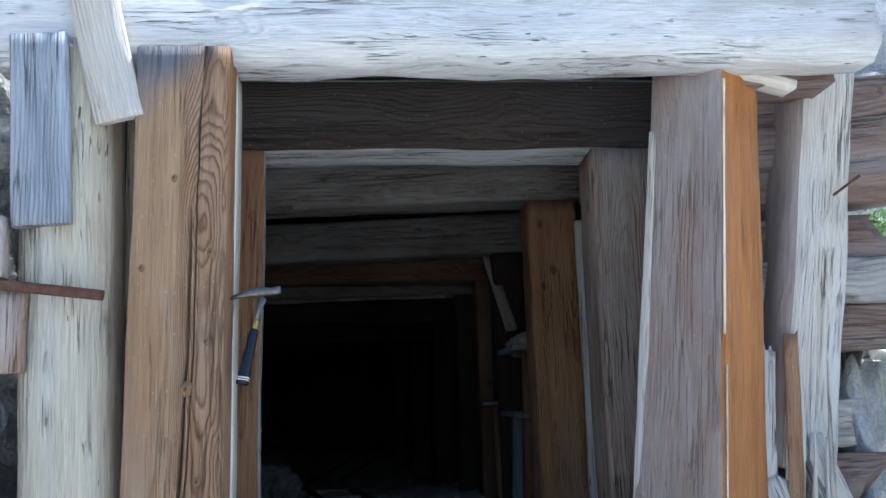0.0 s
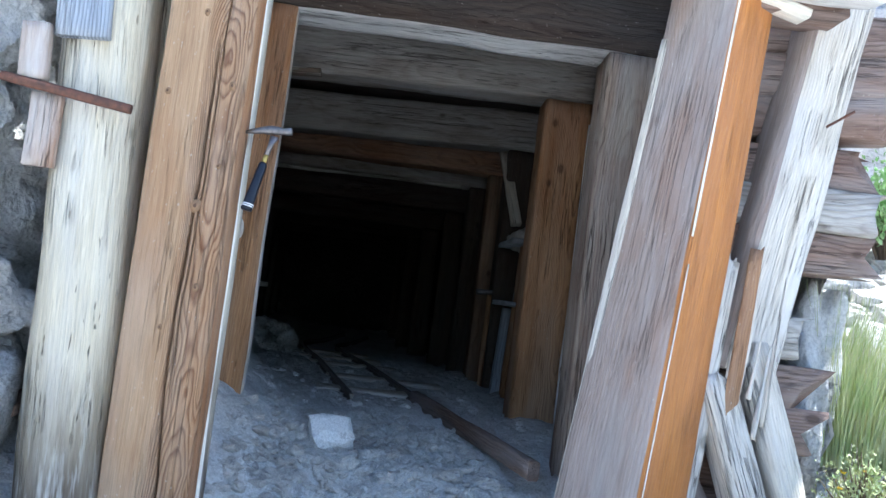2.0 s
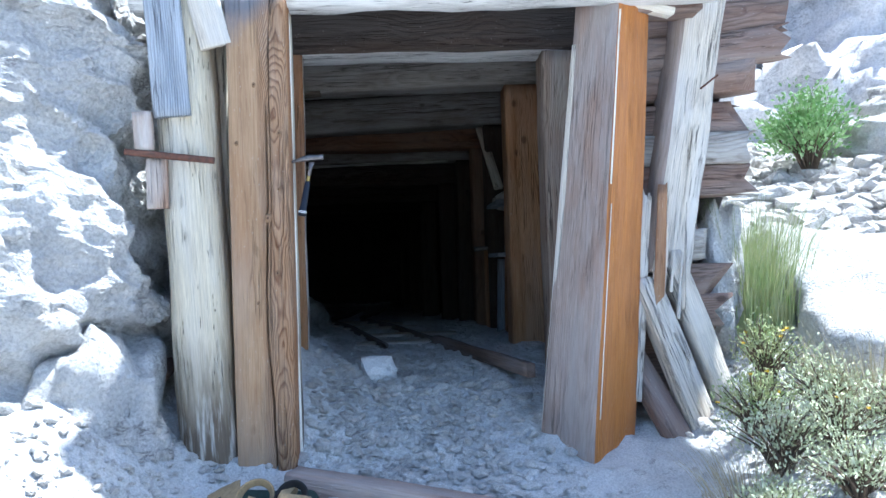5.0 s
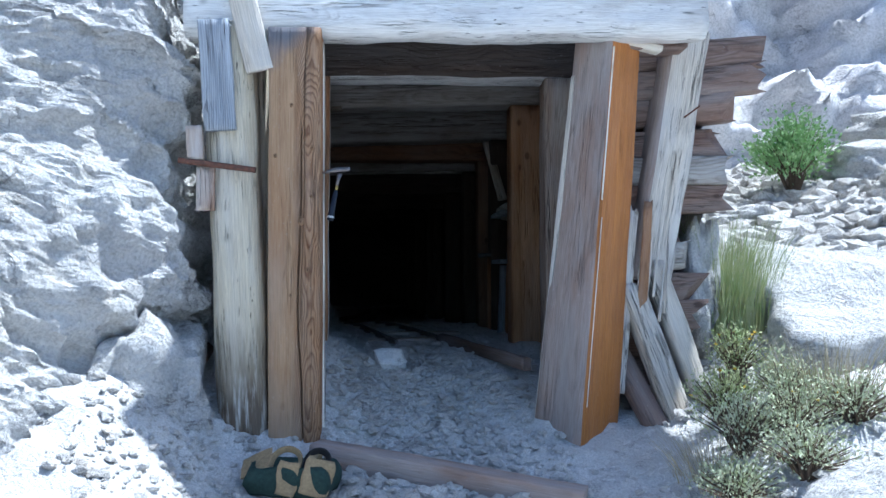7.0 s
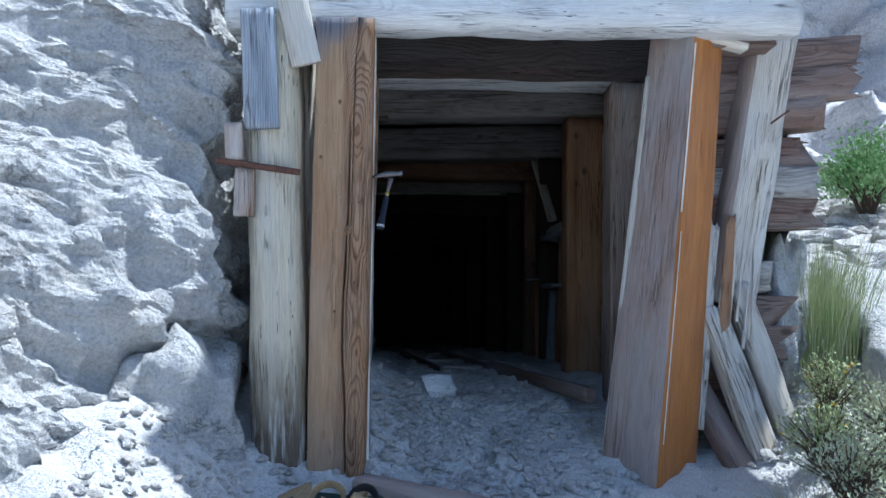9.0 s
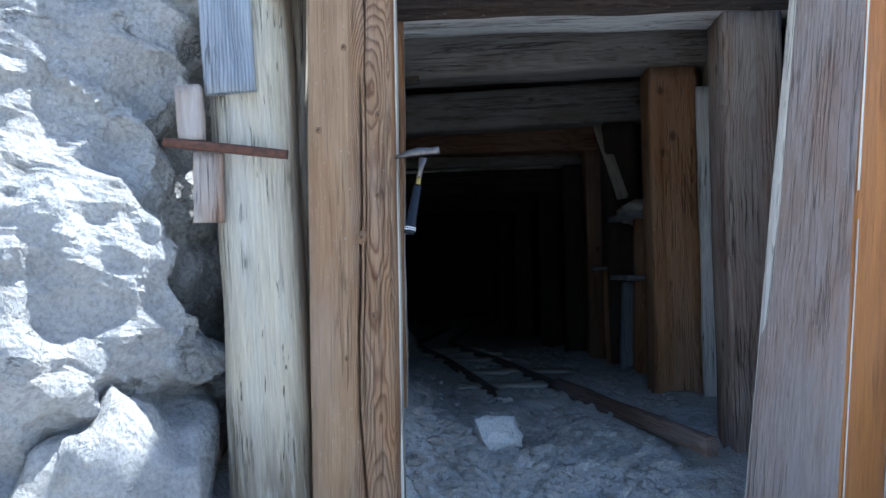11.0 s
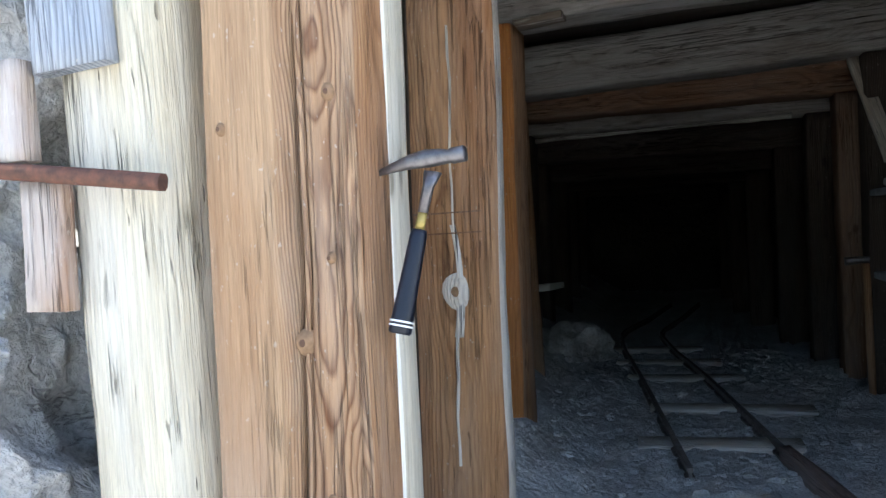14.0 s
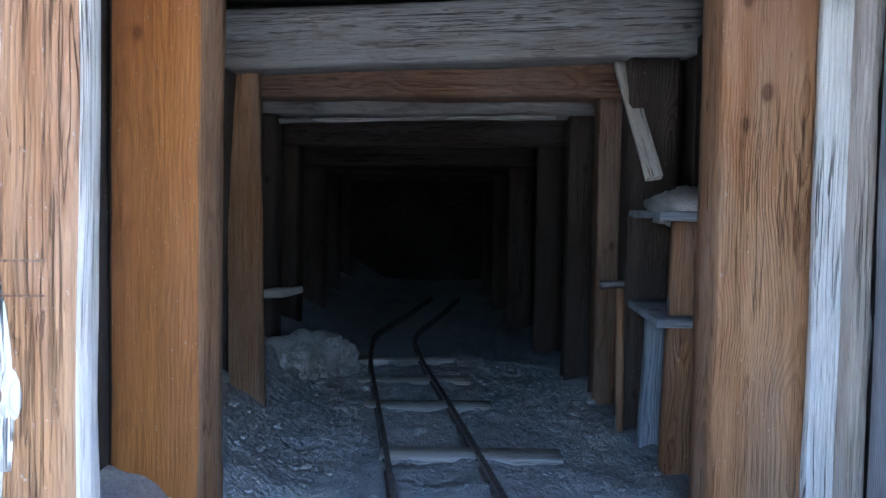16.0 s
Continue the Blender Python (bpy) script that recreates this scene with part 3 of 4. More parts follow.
tagged(chip, "small pale wooden wedge under the cap beam", "wedge")
block = timber("packing_block", (0.98, 2.72, 2.34), (1.46, 2.72, 2.36), 0.07, 0.2, M_CRIB, 0, 0.008, 0.01, 10, rings=10)
tagged(block, "thin brown packing board under the cap beam", "board")


def post_strip(post, L, top_scale, x, y, w, d, mat, z0, z1, seed, name):
    """A strip along a tapered post's corner, in its local frame, as a part of it."""
    def at(z):
        k = 1 - (1 - top_scale) * z / L
        return (x * k, y * k, z)
    ob = timber(name, at(z0), at(z1), w, d, mat, 0, min(w, d) * 0.3, 0.003, seed, rings=30)
    ob.parent = post
    return ob


post_strip(post_r, 2.54, 0.76, 0.183, -0.165, 0.006, 0.010, M_PALE, 1.55, 2.45, 110, "scratch")
post_strip(post_r, 2.54, 0.76, 0.183, -0.150, 0.006, 0.006, M_PALE, 0.35, 1.45, 111, "scratch")
post_strip(post_r, 2.54, 0.76, -0.160, -0.186, 0.035, 0.008, M_BONE, 0.02, 2.30, 112, "pale_edge")

# broken outer post: upper shaft, splinters and two split legs
# Left face in greyer, darker wood to stand in for its shaded side.
broken = timber("broken_post", (1.27, 2.88, 0.92), (1.545, 2.90, 2.50), 0.27, 0.20, [M_BONE, M_BONE, M_BONE, M_MAUVE], 8, 0.030, 0.012, 12, rings=36)
tagged(broken, "bleached post snapped low down and leaning outward", "post")


def joined_part(parent, name, base, top, w, d, mat, yaw, seed, fray=0.0, taper=0.0, wob=0.010):
    ob = timber(name, base, top, w, d, mat, yaw, 0.012, wob, seed, rings=16, frayed=fray, taper=taper)
    world_m = ob.matrix_world.copy()
    ob.parent = parent
    ob.matrix_parent_inverse = parent.matrix_world.inverted()
    ob.matrix_basis = world_m
    return ob


bpy.context.view_layer.update()
joined_part(broken, "split_leg", (1.47, 2.72, -0.06), (1.14, 2.78, 0.88), 0.15, 0.11, M_BONE, 10, 13, 0.05)
joined_part(broken, "split_leg", (1.645, 2.77, 0.0), (1.31, 2.83, 0.98), 0.13, 0.12, M_BONE, 10, 14, 0.08)
joined_part(broken, "splinter", (1.05, 2.74, 0.25), (1.16, 2.76, 1.34), 0.09, 0.05, M_BONE, 15, 15, 0.06, 0.3)
joined_part(broken, "splinter", (1.20, 2.73, 0.72), (1.25, 2.75, 1.38), 0.075, 0.03, M_RUSSET, 15, 16, 0.05, 0.2)
for i in range(6):
    sx = 1.14 + 0.036 * i
    joined_part(broken, "splinter", (sx + 0.02, 2.73 + 0.01 * (i % 3), 0.68 + 0.05 * (i % 4)), (sx + 0.06, 2.75, 1.02 + 0.09 * ((i * 3) % 4)), 0.030, 0.022, M_BONE, 20 * i, 17 + i, 0.03, 0.5)
brace = timber("fallen_brace", (1.30, 2.66, -0.02), (1.02, 2.92, 0.62), 0.13, 0.10, M_CRIB, 20, 0.01, 0.01, 28)
tagged(brace, "dark brown brace fallen between the posts", "brace")
nail = timber("nail", (1.485, 2.765, 1.93), (1.56, 2.70, 1.99), 0.008, 0.008, M_RUST, 0, 0.001, 0.001, 29, rings=3)
tagged(nail, "bent rusty nail sticking out of the post", "nail")

# cribbing of ragged boards beyond the broken post
for i in range(12):
    z = 0.36 + 0.178 * i
    end = 1.54 + random.uniform(-0.08, 0.06)
    if z > 1.4:
        end = 1.76 + 0.20 * smooth01(1.85, 2.15, z) + random.uniform(-0.05, 0.05)
    rise = 0.07 if z > 1.95 else random.uniform(-0.01, 0.02)
    ob = timber("crib_board", (0.98, 3.05 + random.uniform(-0.05, 0.04), z), (end, 2.98 + random.uniform(-0.06, 0.05), z + rise), 0.176, 0.20 + random.uniform(-0.03, 0.03), M_CAP_DARK if i in (4, 7) else M_CRIB, 0, 0.010, 0.014, 100 + i, rings=18, frayed=0.09)
    tagged(ob, "ragged red-brown crib board with a broken end", "board", "crib boards")

# boards, block and iron bar on the outer post
plate = timber("board", (-1.245, 2.372, 1.765), (-1.285, 2.368, 2.375), 0.17, 0.04, M_BLUEGREY, 0, 0.006, 0.006, 40, rings=14, notches=((0.03, 0.02, 0.012, 0.1, 0.8),))
tagged(plate, "short blue-grey weathered board on the outer post", "board")
blk = timber("board", (-1.375, 2.35, 1.60), (-1.385, 2.35, 1.785), 0.085, 0.05, M_RUSTY, 0, 0.006, 0.004, 41, rings=6)
tagged(blk, "small rust-stained wooden block by the iron bar", "block")
plate2 = timber("board", (-1.325, 2.37, 1.325), (-1.325, 2.37, 1.565), 0.10, 0.035, M_RUSTY, 0, 0.005, 0.004, 42, rings=6)
tagged(plate2, "small rust-stained pale board end below the bar", "board")
bar = timber("iron_bar", (-1.46, 2.322, 1.595), (-1.05, 2.345, 1.545), 0.028, 0.026, M_RUST, 0, 0.006, 0.003, 43)
tagged(bar, "rusty iron bar driven across the outer post", "bar")
bolt = timber("log_end", (-1.40, 2.55, 0.50), (-1.44, 2.9, 0.52), 0.09, 0.09, M_CRIB, 0, 0.03, 0.006, 44, rings=6)
tagged(bolt, "short rotten log end poking from the bank", "log")

# sill timber across the threshold
sill = timber("sill_timber", (-0.72, 2.28, 0.02), (0.62, 1.76, -0.12), 0.13, 0.15, M_MAUVE, 0, 0.012, 0.01, 45)
tagged(sill, "dusty grey timber lying across the threshold", "timber")


# ---- geologist's hammer ----
def hammer():
    root = tagged(new("hammer"), "steel rock hammer with a navy grip stuck in the post", "hammer")
    m, L = along((-0.652, 2.405, 1.275), (-0.603, 2.463, 1.55), 0)
    root.matrix_world = m

    def loft(name, rows, mat, k=14):
        verts, faces = [], []
        for z, a, b, ox in rows:
            for i in range(k):
                t = 2 * math.pi * i / k
                c, s = math.cos(t), math.sin(t)
                verts.append((ox + a * abs(c) ** 0.8 * (1 if c > 0 else -1), b * abs(s) ** 0.8 * (1 if s > 0 else -1), z))
        for r in range(len(rows) - 1):
            for i in range(k):
                faces.append((r * k + i, r * k + (i + 1) % k, (r + 1) * k + (i + 1) % k, (r + 1) * k + i))
        faces += [tuple(range(k))[::-1], tuple((len(rows) - 1) * k + i for i in range(k))]
        ob = mesh_ob(name, verts, faces, [mat], None, True)
        ob.parent = root
        return ob

    tagged(loft("grip", [(0.0, 0.017, 0.013, 0), (0.004, 0.0195, 0.0155, 0), (0.03, 0.0185, 0.0145, 0), (0.08, 0.0165, 0.013, 0), (0.12, 0.0155, 0.012, 0), (0.165, 0.0145, 0.0115, 0), (0.175, 0.012, 0.010, 0)], M_GRIP), "navy rubber grip")
    for z in (0.012, 0.019):
        loft("band", [(z, 0.0201, 0.0161, 0), (z + 0.003, 0.0201, 0.0161, 0)], M_WHITE)
    loft("shank", [(0.172, 0.0085, 0.006, 0), (0.205, 0.008, 0.0055, 0)], M_BRASS)
    loft("shank", [(0.204, 0.0085, 0.006, 0), (0.25, 0.010, 0.0065, 0.001), (0.275, 0.016, 0.009, 0.004)], M_STEEL)
    # head: pick to the post, square face outward
    hm, hl = along((-0.712, 2.470, 1.548), (-0.545, 2.470, 1.568), 0)
    rows = [(0.0, 0.004, 0.003, -0.006), (0.03, 0.008, 0.007, -0.001), (0.07, 0.013, 0.010, 0.004), (0.10, 0.016, 0.012, 0.004), (0.125, 0.014, 0.012, 0.002), (0.14, 0.0115, 0.0115, 0.0), (0.146, 0.014, 0.014, 0), (0.166, 0.014, 0.014, 0), (0.168, 0.0125, 0.0125, 0)]
    head = loft("head", rows, M_STEEL)
    head.matrix_parent_inverse = m.inverted()
    head.matrix_basis = hm


hammer()


# ---- canvas bag in front of the post ----
def bag():
    root = tagged(new("bag"), "crumpled green and khaki canvas bag on the ground", "bag")
    root.matrix_world = pose(-0.80, 1.98, ground_z(-0.80, 1.98) - 0.01, 0, 0, -14)

    def soft_box(name, at, size, mat, seed, turn=(0, 0, 0), open_top=False):
        bm = bmesh.new()
        bmesh.ops.create_cube(bm, size=1.0)
        bmesh.ops.subdivide_edges(bm, edges=bm.edges[:], cuts=9, use_grid_fill=True)
        for v in bm.verts:
            p = v.co
            bulge = 1 + 0.16 * (1 - (2 * p.z) ** 2) - 0.10 * (2 * p.x) ** 2 * (2 * p.y) ** 2
            q = Vector((p.x * size[0] * bulge, p.y * size[1] * bulge, p.z * size[2]))
            if open_top and p.z > 0.3:
                q.z -= 0.06 * (1 - (2 * p.x) ** 2) * (1 - (2 * p.y) ** 2) * (p.z > 0.49) * 1.6
            w = fractal(q, 9, seed, 3)
            v.co = q + Vector((w, noise.noise(q * 11), fractal(q, 8, seed + 2, 2))) * 0.016
        me = bpy.data.meshes.new(name)
        bm.to_mesh(me)
        bm.free()
        me.materials.append(mat)
        for p in me.polygons:
            p.use_smooth = True
        ob = new(name, me)
        ob.parent = root
        ob.matrix_basis = pose(*at, *turn)
        return ob

    tagged(soft_box("body", (0, 0, 0.075), (0.40, 0.24, 0.15), M_GREEN, 1, (0, 0, 0), True), "dark green canvas body")
    tagged(soft_box("flap", (-0.185, -0.02, 0.135), (0.15, 0.17, 0.018), M_KHAKI, 2, (18, -24, 12)), "khaki flap")
    soft_box("panel", (0.02, -0.125, 0.10), (0.10, 0.02, 0.16), M_KHAKI, 3, (-14, 8, 0))
    soft_box("panel", (0.165, -0.10, 0.105), (0.13, 0.03, 0.17), M_KHAKI, 4, (-18, 14, 14))
    soft_box("panel", (0.10, 0.02, 0.165), (0.05, 0.10, 0.07), M_KHAKI, 5, (10, 30, 0))
    for k, (x, w) in enumerate(((-0.02, 0.16), (0.14, 0.12))):
        cu = bpy.data.curves.new("strap", "CURVE")
        cu.dimensions, cu.bevel_depth, cu.extrude = "3D", 0.004, 0.014
        sp = cu.splines.new("BEZIER")
        pts = [(x - w / 2, -0.10, 0.10), (x - w / 4, -0.03, 0.205), (x + w / 4, 0.0, 0.20), (x + w / 2, -0.09, 0.11)]
        sp.bezier_points.add(3)
        for bp, q in zip(sp.bezier_points, pts):
            bp.co, bp.handle_left_type, bp.handle_right_type = q, "AUTO", "AUTO"
        tmp = bpy.data.objects.new("strap", cu)
        scene.collection.objects.link(tmp)
        bpy.context.view_layer.update()
        me = bpy.data.meshes.new_from_object(tmp.evaluated_get(bpy.context.evaluated_depsgraph_get()))
        bpy.data.objects.remove(tmp)
        me.materials.clear()
        me.materials.append(M_KHAKI if k == 0 else M_BLACK)
        ob = new("strap", me)
        ob.parent = root


bag()


# ---- rails, ties and loose timber in the tunnel ----
def rail(points, h, w, label):
    verts, faces = [], []
    prof = [(-w, 0), (w, 0), (w, 0.012), (0.3 * w, 0.02), (0.3 * w, h - 0.02), (0.62 * w, h - 0.014), (0.62 * w, h), (-0.62 * w, h), (-0.62 * w, h - 0.014), (-0.3 * w, h - 0.02), (-0.3 * w, 0.02), (-w, 0.012)]
    k = len(prof)
    for i, p in enumerate(points):
        a, b = Vector(points[max(i - 1, 0)]), Vector(points[min(i + 1, len(points) - 1)])
        t = (b - a).normalized()
        s = Vector((t.y, -t.x, 0)).normalized()
        for x, z in prof:
            verts.append(Vector(p) + s * x + Vector((0, 0, z)))
    for i in range(len(points) - 1):
        for j in range(k):
            faces.append((i * k + j, i * k + (j + 1) % k, (i + 1) * k + (j + 1) % k, (i + 1) * k + j))
    faces += [tuple(range(k)), tuple((len(points) - 1) * k + j for j in range(k))[::-1]]
    return tagged(mesh_ob("rail", verts, faces, [M_RAIL]), label, "rail", "mine rails")


def rail_line(x0, y0, x1, y1, z):
    pts = []
    for i in range(19):
        f = i / 18
        y = y0 + (14.0 - y0) * f
        x = x0 + (x1 - x0) * min(1.5, (y - y0) / (y1 - y0))
        bend = max(0.0, y - 8.2)
        pts.append((x + 0.035 * bend ** 1.4, y, z(y)))
    return pts


def rail_z(y):
    return float(np.interp(y, [3.2, 4.6, 7, 12], [0.36, 0.36, 0.345, 0.17]))


rail(rail_line(-0.29, 4.68, -0.92, 8.3, rail_z), 0.055, 0.021, "thin rusty mine rail half buried in dust")
rail(rail_line(0.16, 4.75, -0.50, 8.3, rail_z), 0.055, 0.021, "thin rusty mine rail half buried in dust")
stringer = timber("stringer", (0.57, 3.18, 0.375), (0.10, 5.0, 0.40), 0.055, 0.085, M_CRIB, 0, 0.008, 0.006, 50)
tagged(stringer, "worn brown stringer timber lying on the dust", "timber")
for i, (y, l, r) in enumerate(((5.25, -0.55, 0.2), (6.05, -0.55, 0.34), (7.05, -0.78, 0.0), (7.9, -0.95, -0.15), (8.8, -1.1, -0.3))):
    z = rail_z(y) - 0.018
    ob = timber("tie", (l, y - 0.02, z), (r, y + 0.03, z), 0.09, 0.17, M_BONE, 0, 0.01, 0.008, 55 + i, rings=8)
    tagged(ob, "dusty wooden tie under the mine rails", "tie", "rail ties")


# ---- shelf, tools and clutter on the tunnel side ----
def shelf(x0, x1, y0, y1, z, label):
    ob = timber("shelf_board", (x0, (y0 + y1) / 2, z), (x1, (y0 + y1) / 2, z), 0.035, y1 - y0, M_BLUEGREY, 0, 0.005, 0.006, int(z * 50), rings=6)
    return tagged(ob, label, "shelf")


shelf(0.72, 1.12, 5.75, 6.55, 1.56, "rough plank shelf heaped with pale dust")
shelf(0.72, 1.12, 5.75, 6.5, 1.08, "rough plank shelf between the tunnel posts")
heap = boulder("dust_heap", (0.93, 6.15, 1.60), (0.16, 0.32, 0.10), M_STONE, 31, 4, 0.5)
tagged(heap, "heap of pale rubble lying on the shelf", "rubble")
for x, y, h in ((0.86, 5.95, 1.55), (0.84, 6.4, 1.06), (0.80, 6.9, 1.12)):
    tagged(timber("prop", (x, y, 0.25), (x + 0.03, y, h - 0.02), 0.14, 0.10, M_RUSSET if h > 1.3 else M_BLUEGREY, 0, 0.01, 0.006, int(y * 10), rings=8), "short upright prop under the shelf", "prop", "shelf props")
can = boulder("can", (0.84, 5.95, 1.135), (0.035, 0.035, 0.05), M_STEEL, 2, 3, 0.0, square=0.5)
tagged(can, "small dull metal can standing on the shelf", "can")
pick_handle = timber("pickaxe", (0.70, 6.55, 0.36), (0.72, 6.75, 1.13), 0.04, 0.035, M_RUSSET, 0, 0.012, 0.003, 61, rings=8)
tagged(pick_handle, "old pickaxe with an iron head leaning on the props", "pickaxe")
pick_head = timber("head", (0.60, 6.75, 1.15), (0.84, 6.74, 1.17), 0.05, 0.05, M_STEEL, 0, 0.01, 0.006, 62, rings=8, taper=0.4)
hm_world = pick_head.matrix_world.copy()
pick_head.parent = pick_handle
pick_head.matrix_parent_inverse = pick_handle.matrix_world.inverted()
pick_head.matrix_basis = hm_world
slant = timber("slanted_board", (0.84, 6.5, 1.75), (0.72, 6.9, 2.42), 0.09, 0.05, M_BONE, 0, 0.006, 0.006, 63, rings=8)
tagged(slant, "pale slanted board wedged under the cap", "board")
ledge = timber("ledge_board", (-1.62, 7.75, 0.95), (-1.38, 7.7, 0.97), 0.05, 0.3, M_BONE, 0, 0.006, 0.006, 64, rings=6)
tagged(ledge, "short pale board ledge by the tunnel post", "ledge")
lean_post = timber("leaning_plank", (-1.38, 6.6, 0.2), (-1.50, 6.9, 2.40), 0.20, 0.06, M_RUSSET, 0, 0.01, 0.006, 65)
tagged(lean_post, "dark plank leaning on the tunnel side", "plank")
mound = boulder("rubble_heap", (-1.38, 8.2, 0.32), (0.34, 0.5, 0.30), M_STONE, 33, 5, 0.45)
tagged(mound, "pale heap of fallen rubble by the tunnel side", "rubble")
wl = timber("wedge", (-0.95, 4.70, 2.335), (-0.74, 4.70, 2.35), 0.03, 0.12, M_CREAM, 0, 0.004, 0.004, 66, rings=4)
tagged(wl, "flat pale wedge between post and cap", "wedge")
cable = timber("sagging_lath", (-1.6, 8.15, 2.20), (0.45, 8.15, 2.24), 0.03, 0.05, M_CAP_DARK, 0, 0.006, 0.02, 67)
tagged(cable, "thin pale lath hanging under the caps", "lath")

# cream lagging board between the first two sets
gapb = timber("side_board", (-1.065, 3.10, -0.05), (-1.075, 3.12, 2.32), 0.05, 0.92, M_CREAM, 0, 0.008, 0.008, 95)
tagged(gapb, "pale cream lagging board with a rotten foot", "board", "side lagging boards")
gblock = timber("block", (-1.035, 3.165, 1.31), (-1.035, 3.295, 1.305), 0.075, 0.06, M_BONE, 0, 0.006, 0.006, 97, rings=6)
tagged(gblock, "small pale block nailed to the lagging board", "block")
gapr = timber("side_board", (1.09, 4.66, 0.2), (1.09, 4.66, 2.25), 0.27, 0.05, M_CAP, 0, 0.008, 0.008, 96)
tagged(gapr, "pale blue-grey lagging board beside the post", "board", "side lagging boards")


def ribbon(post, xs, zs, w, y, mat, name):
    """A raised wavy streak on the -y side of a post, as a part of it."""
    verts, faces = [], []
    for i, (x, z) in enumerate(zip(xs, zs)):
        ww = w * (0.55 + 0.6 * abs(noise.noise((z * 3.1, w * 40, 1.3))))
        verts += [(x - ww, y + 0.004, z), (x - ww * 0.5, y - 0.005, z), (x + ww * 0.5, y - 0.005, z), (x + ww, y + 0.004, z)]
    for i in range(len(zs) - 1):
        for k in range(3):
            o = 4 * i + k
            faces.append((o, o + 1, o + 5, o + 4))
    ob = mesh_ob(name, verts, faces, [mat], None, True)
    ob.parent = post
    return ob


# knot, resin streak and saw marks on the second post
b0 = bl.matrix_world.translation.z
zs = [0.75 - b0 + 0.03 * i for i in range(44)]
ribbon(bl, [0.005 + 0.014 * noise.noise((z * 2.3, 0.2, 0.7)) + 0.006 * noise.noise((z * 9, 3.2, 0.7)) for z in zs], zs, 0.008, -0.055, M_BONE, "resin_streak")
ribbon(bl, [0.02 - 0.5 * (1.27 - b0 - z) ** 2 for z in (1.13 - b0 + 0.01 * i for i in range(34))], [1.13 - b0 + 0.01 * i for i in range(34)], 0.020, -0.054, M_BONE, "resin_streak")
local_knot(bl, 0.005, 1.265 - b0, -0.058, 0.030, 4.4, [M_BONE, M_KNOT])
for z in (1.43, 1.49):
    zc = z - b0
    mesh_ob("saw_mark", [(-0.12, -0.0605, zc), (0.09, -0.0605, zc + 0.006), (0.09, -0.0605, zc + 0.010), (-0.12, -0.0605, zc + 0.005), (-0.12, -0.05, zc), (0.09, -0.05, zc + 0.006), (0.09, -0.05, zc + 0.010), (-0.12, -0.05, zc + 0.005)], [(0, 1, 2, 3), (0, 4, 5, 1), (3, 2, 6, 7)], [M_OLD]).parent = bl


# ---- slabs, boulders and rubble ----
slab = boulder("flat_stone", (-0.33, 3.55, ground_z(-0.33, 3.55) + 0.075), (0.105, 0.10, 0.05), M_DAYLIT_STONE, 41, 2, 0.12, 20, 34, 0.85)
tagged(slab, "flat angular pale stone on the tunnel floor", "stone")
big = boulder("boulder", (2.95, 3.20, 0.46), (0.84, 0.62, 0.52), M_LIME, 43, 5, 0.16, -8, 30, 0.92)
tagged(big, "large flat-topped sunlit limestone boulder on the slope", "boulder")
big2 = boulder("boulder", (2.72, 2.42, 0.06), (0.55, 0.30, 0.36), M_CLIFF, 47, 5, 0.25, 10, 0, 0.5)
tagged(big2, "dark shaded boulder at the foot of the slope", "boulder")
bank = boulder("bank_rock", (-1.62, 2.42, 0.12), (0.34, 0.42, 0.62), M_LIME, 48, 5, 0.28, 15, 0, 0.5)
tagged(bank, "rough grey rock bank beside the rotten post foot", "rock")
fill = boulder("bank_rock", (1.66, 3.25, 0.72), (0.17, 0.25, 0.60), M_LIME, 52, 5, 0.4, 10, 0, 0.4)
tagged(fill, "pale rock standing behind the broken post", "rock")
near = boulder("boulder", (1.72, 0.95, -0.06), (0.44, 0.40, 0.30), M_LIME, 44, 5, 0.16, 20)
tagged(near, "rounded white sunlit boulder near the path", "boulder")
for i, (x, y, s) in enumerate(((4.7, 6.1, 0.6), (5.3, 5.2, 0.5), (4.4, 5.0, 0.35), (5.6, 6.6, 0.8), (3.0, 5.4, 0.28), (2.4, 4.7, 0.22))):
    b = boulder("boulder", (x, y, ground_z(x, y) + 0.1 * s), (s, s * 0.75, s * 0.42), M_LIME, 60 + i, 4, 0.3, 37 * i, 10, 0.5)
    tagged(b, "angular pale limestone block in the rubble slope", "boulder", "slope boulders")


def stone_mesh(seed):
    bm = bmesh.new()
    bmesh.ops.create_icosphere(bm, subdivisions=1, radius=1.0)
    for v in bm.verts:
        d = v.co.normalized()
        v.co = Vector((d.x, d.y * 0.75, d.z * 0.45)) * (1 + 0.4 * fractal(d, 1.5, seed, 2))
    vs = [tuple(v.co) for v in bm.verts]
    bm.verts.index_update()
    fs = [tuple(v.index for v in f.verts) for f in bm.faces]
    bm.free()
    return vs, fs


SHAPES = [stone_mesh(i) for i in range(8)]


def scatter(name, count, place, size, mat, label, seed):
    rnd = random.Random(seed)
    verts, faces = [], []
    for _ in range(count):
        got = place(rnd)
        if got is None:
            continue
        x, y = got
        s = size(rnd)
        vs, fs = SHAPES[rnd.randrange(8)]
        m = pose(x, y, ground_z(x, y) + 0.12 * s, rnd.uniform(-25, 25), rnd.uniform(-25, 25), rnd.uniform(0, 360)) @ Matrix.Diagonal((s, s, s, 1))
        o = len(verts)
        verts += [tuple(m @ Vector(v)) for v in vs]
        faces += [tuple(o + i for i in f) for f in fs]
    return tagged(mesh_ob(name, verts, faces, [mat]), label, "stones", kind="stuff")


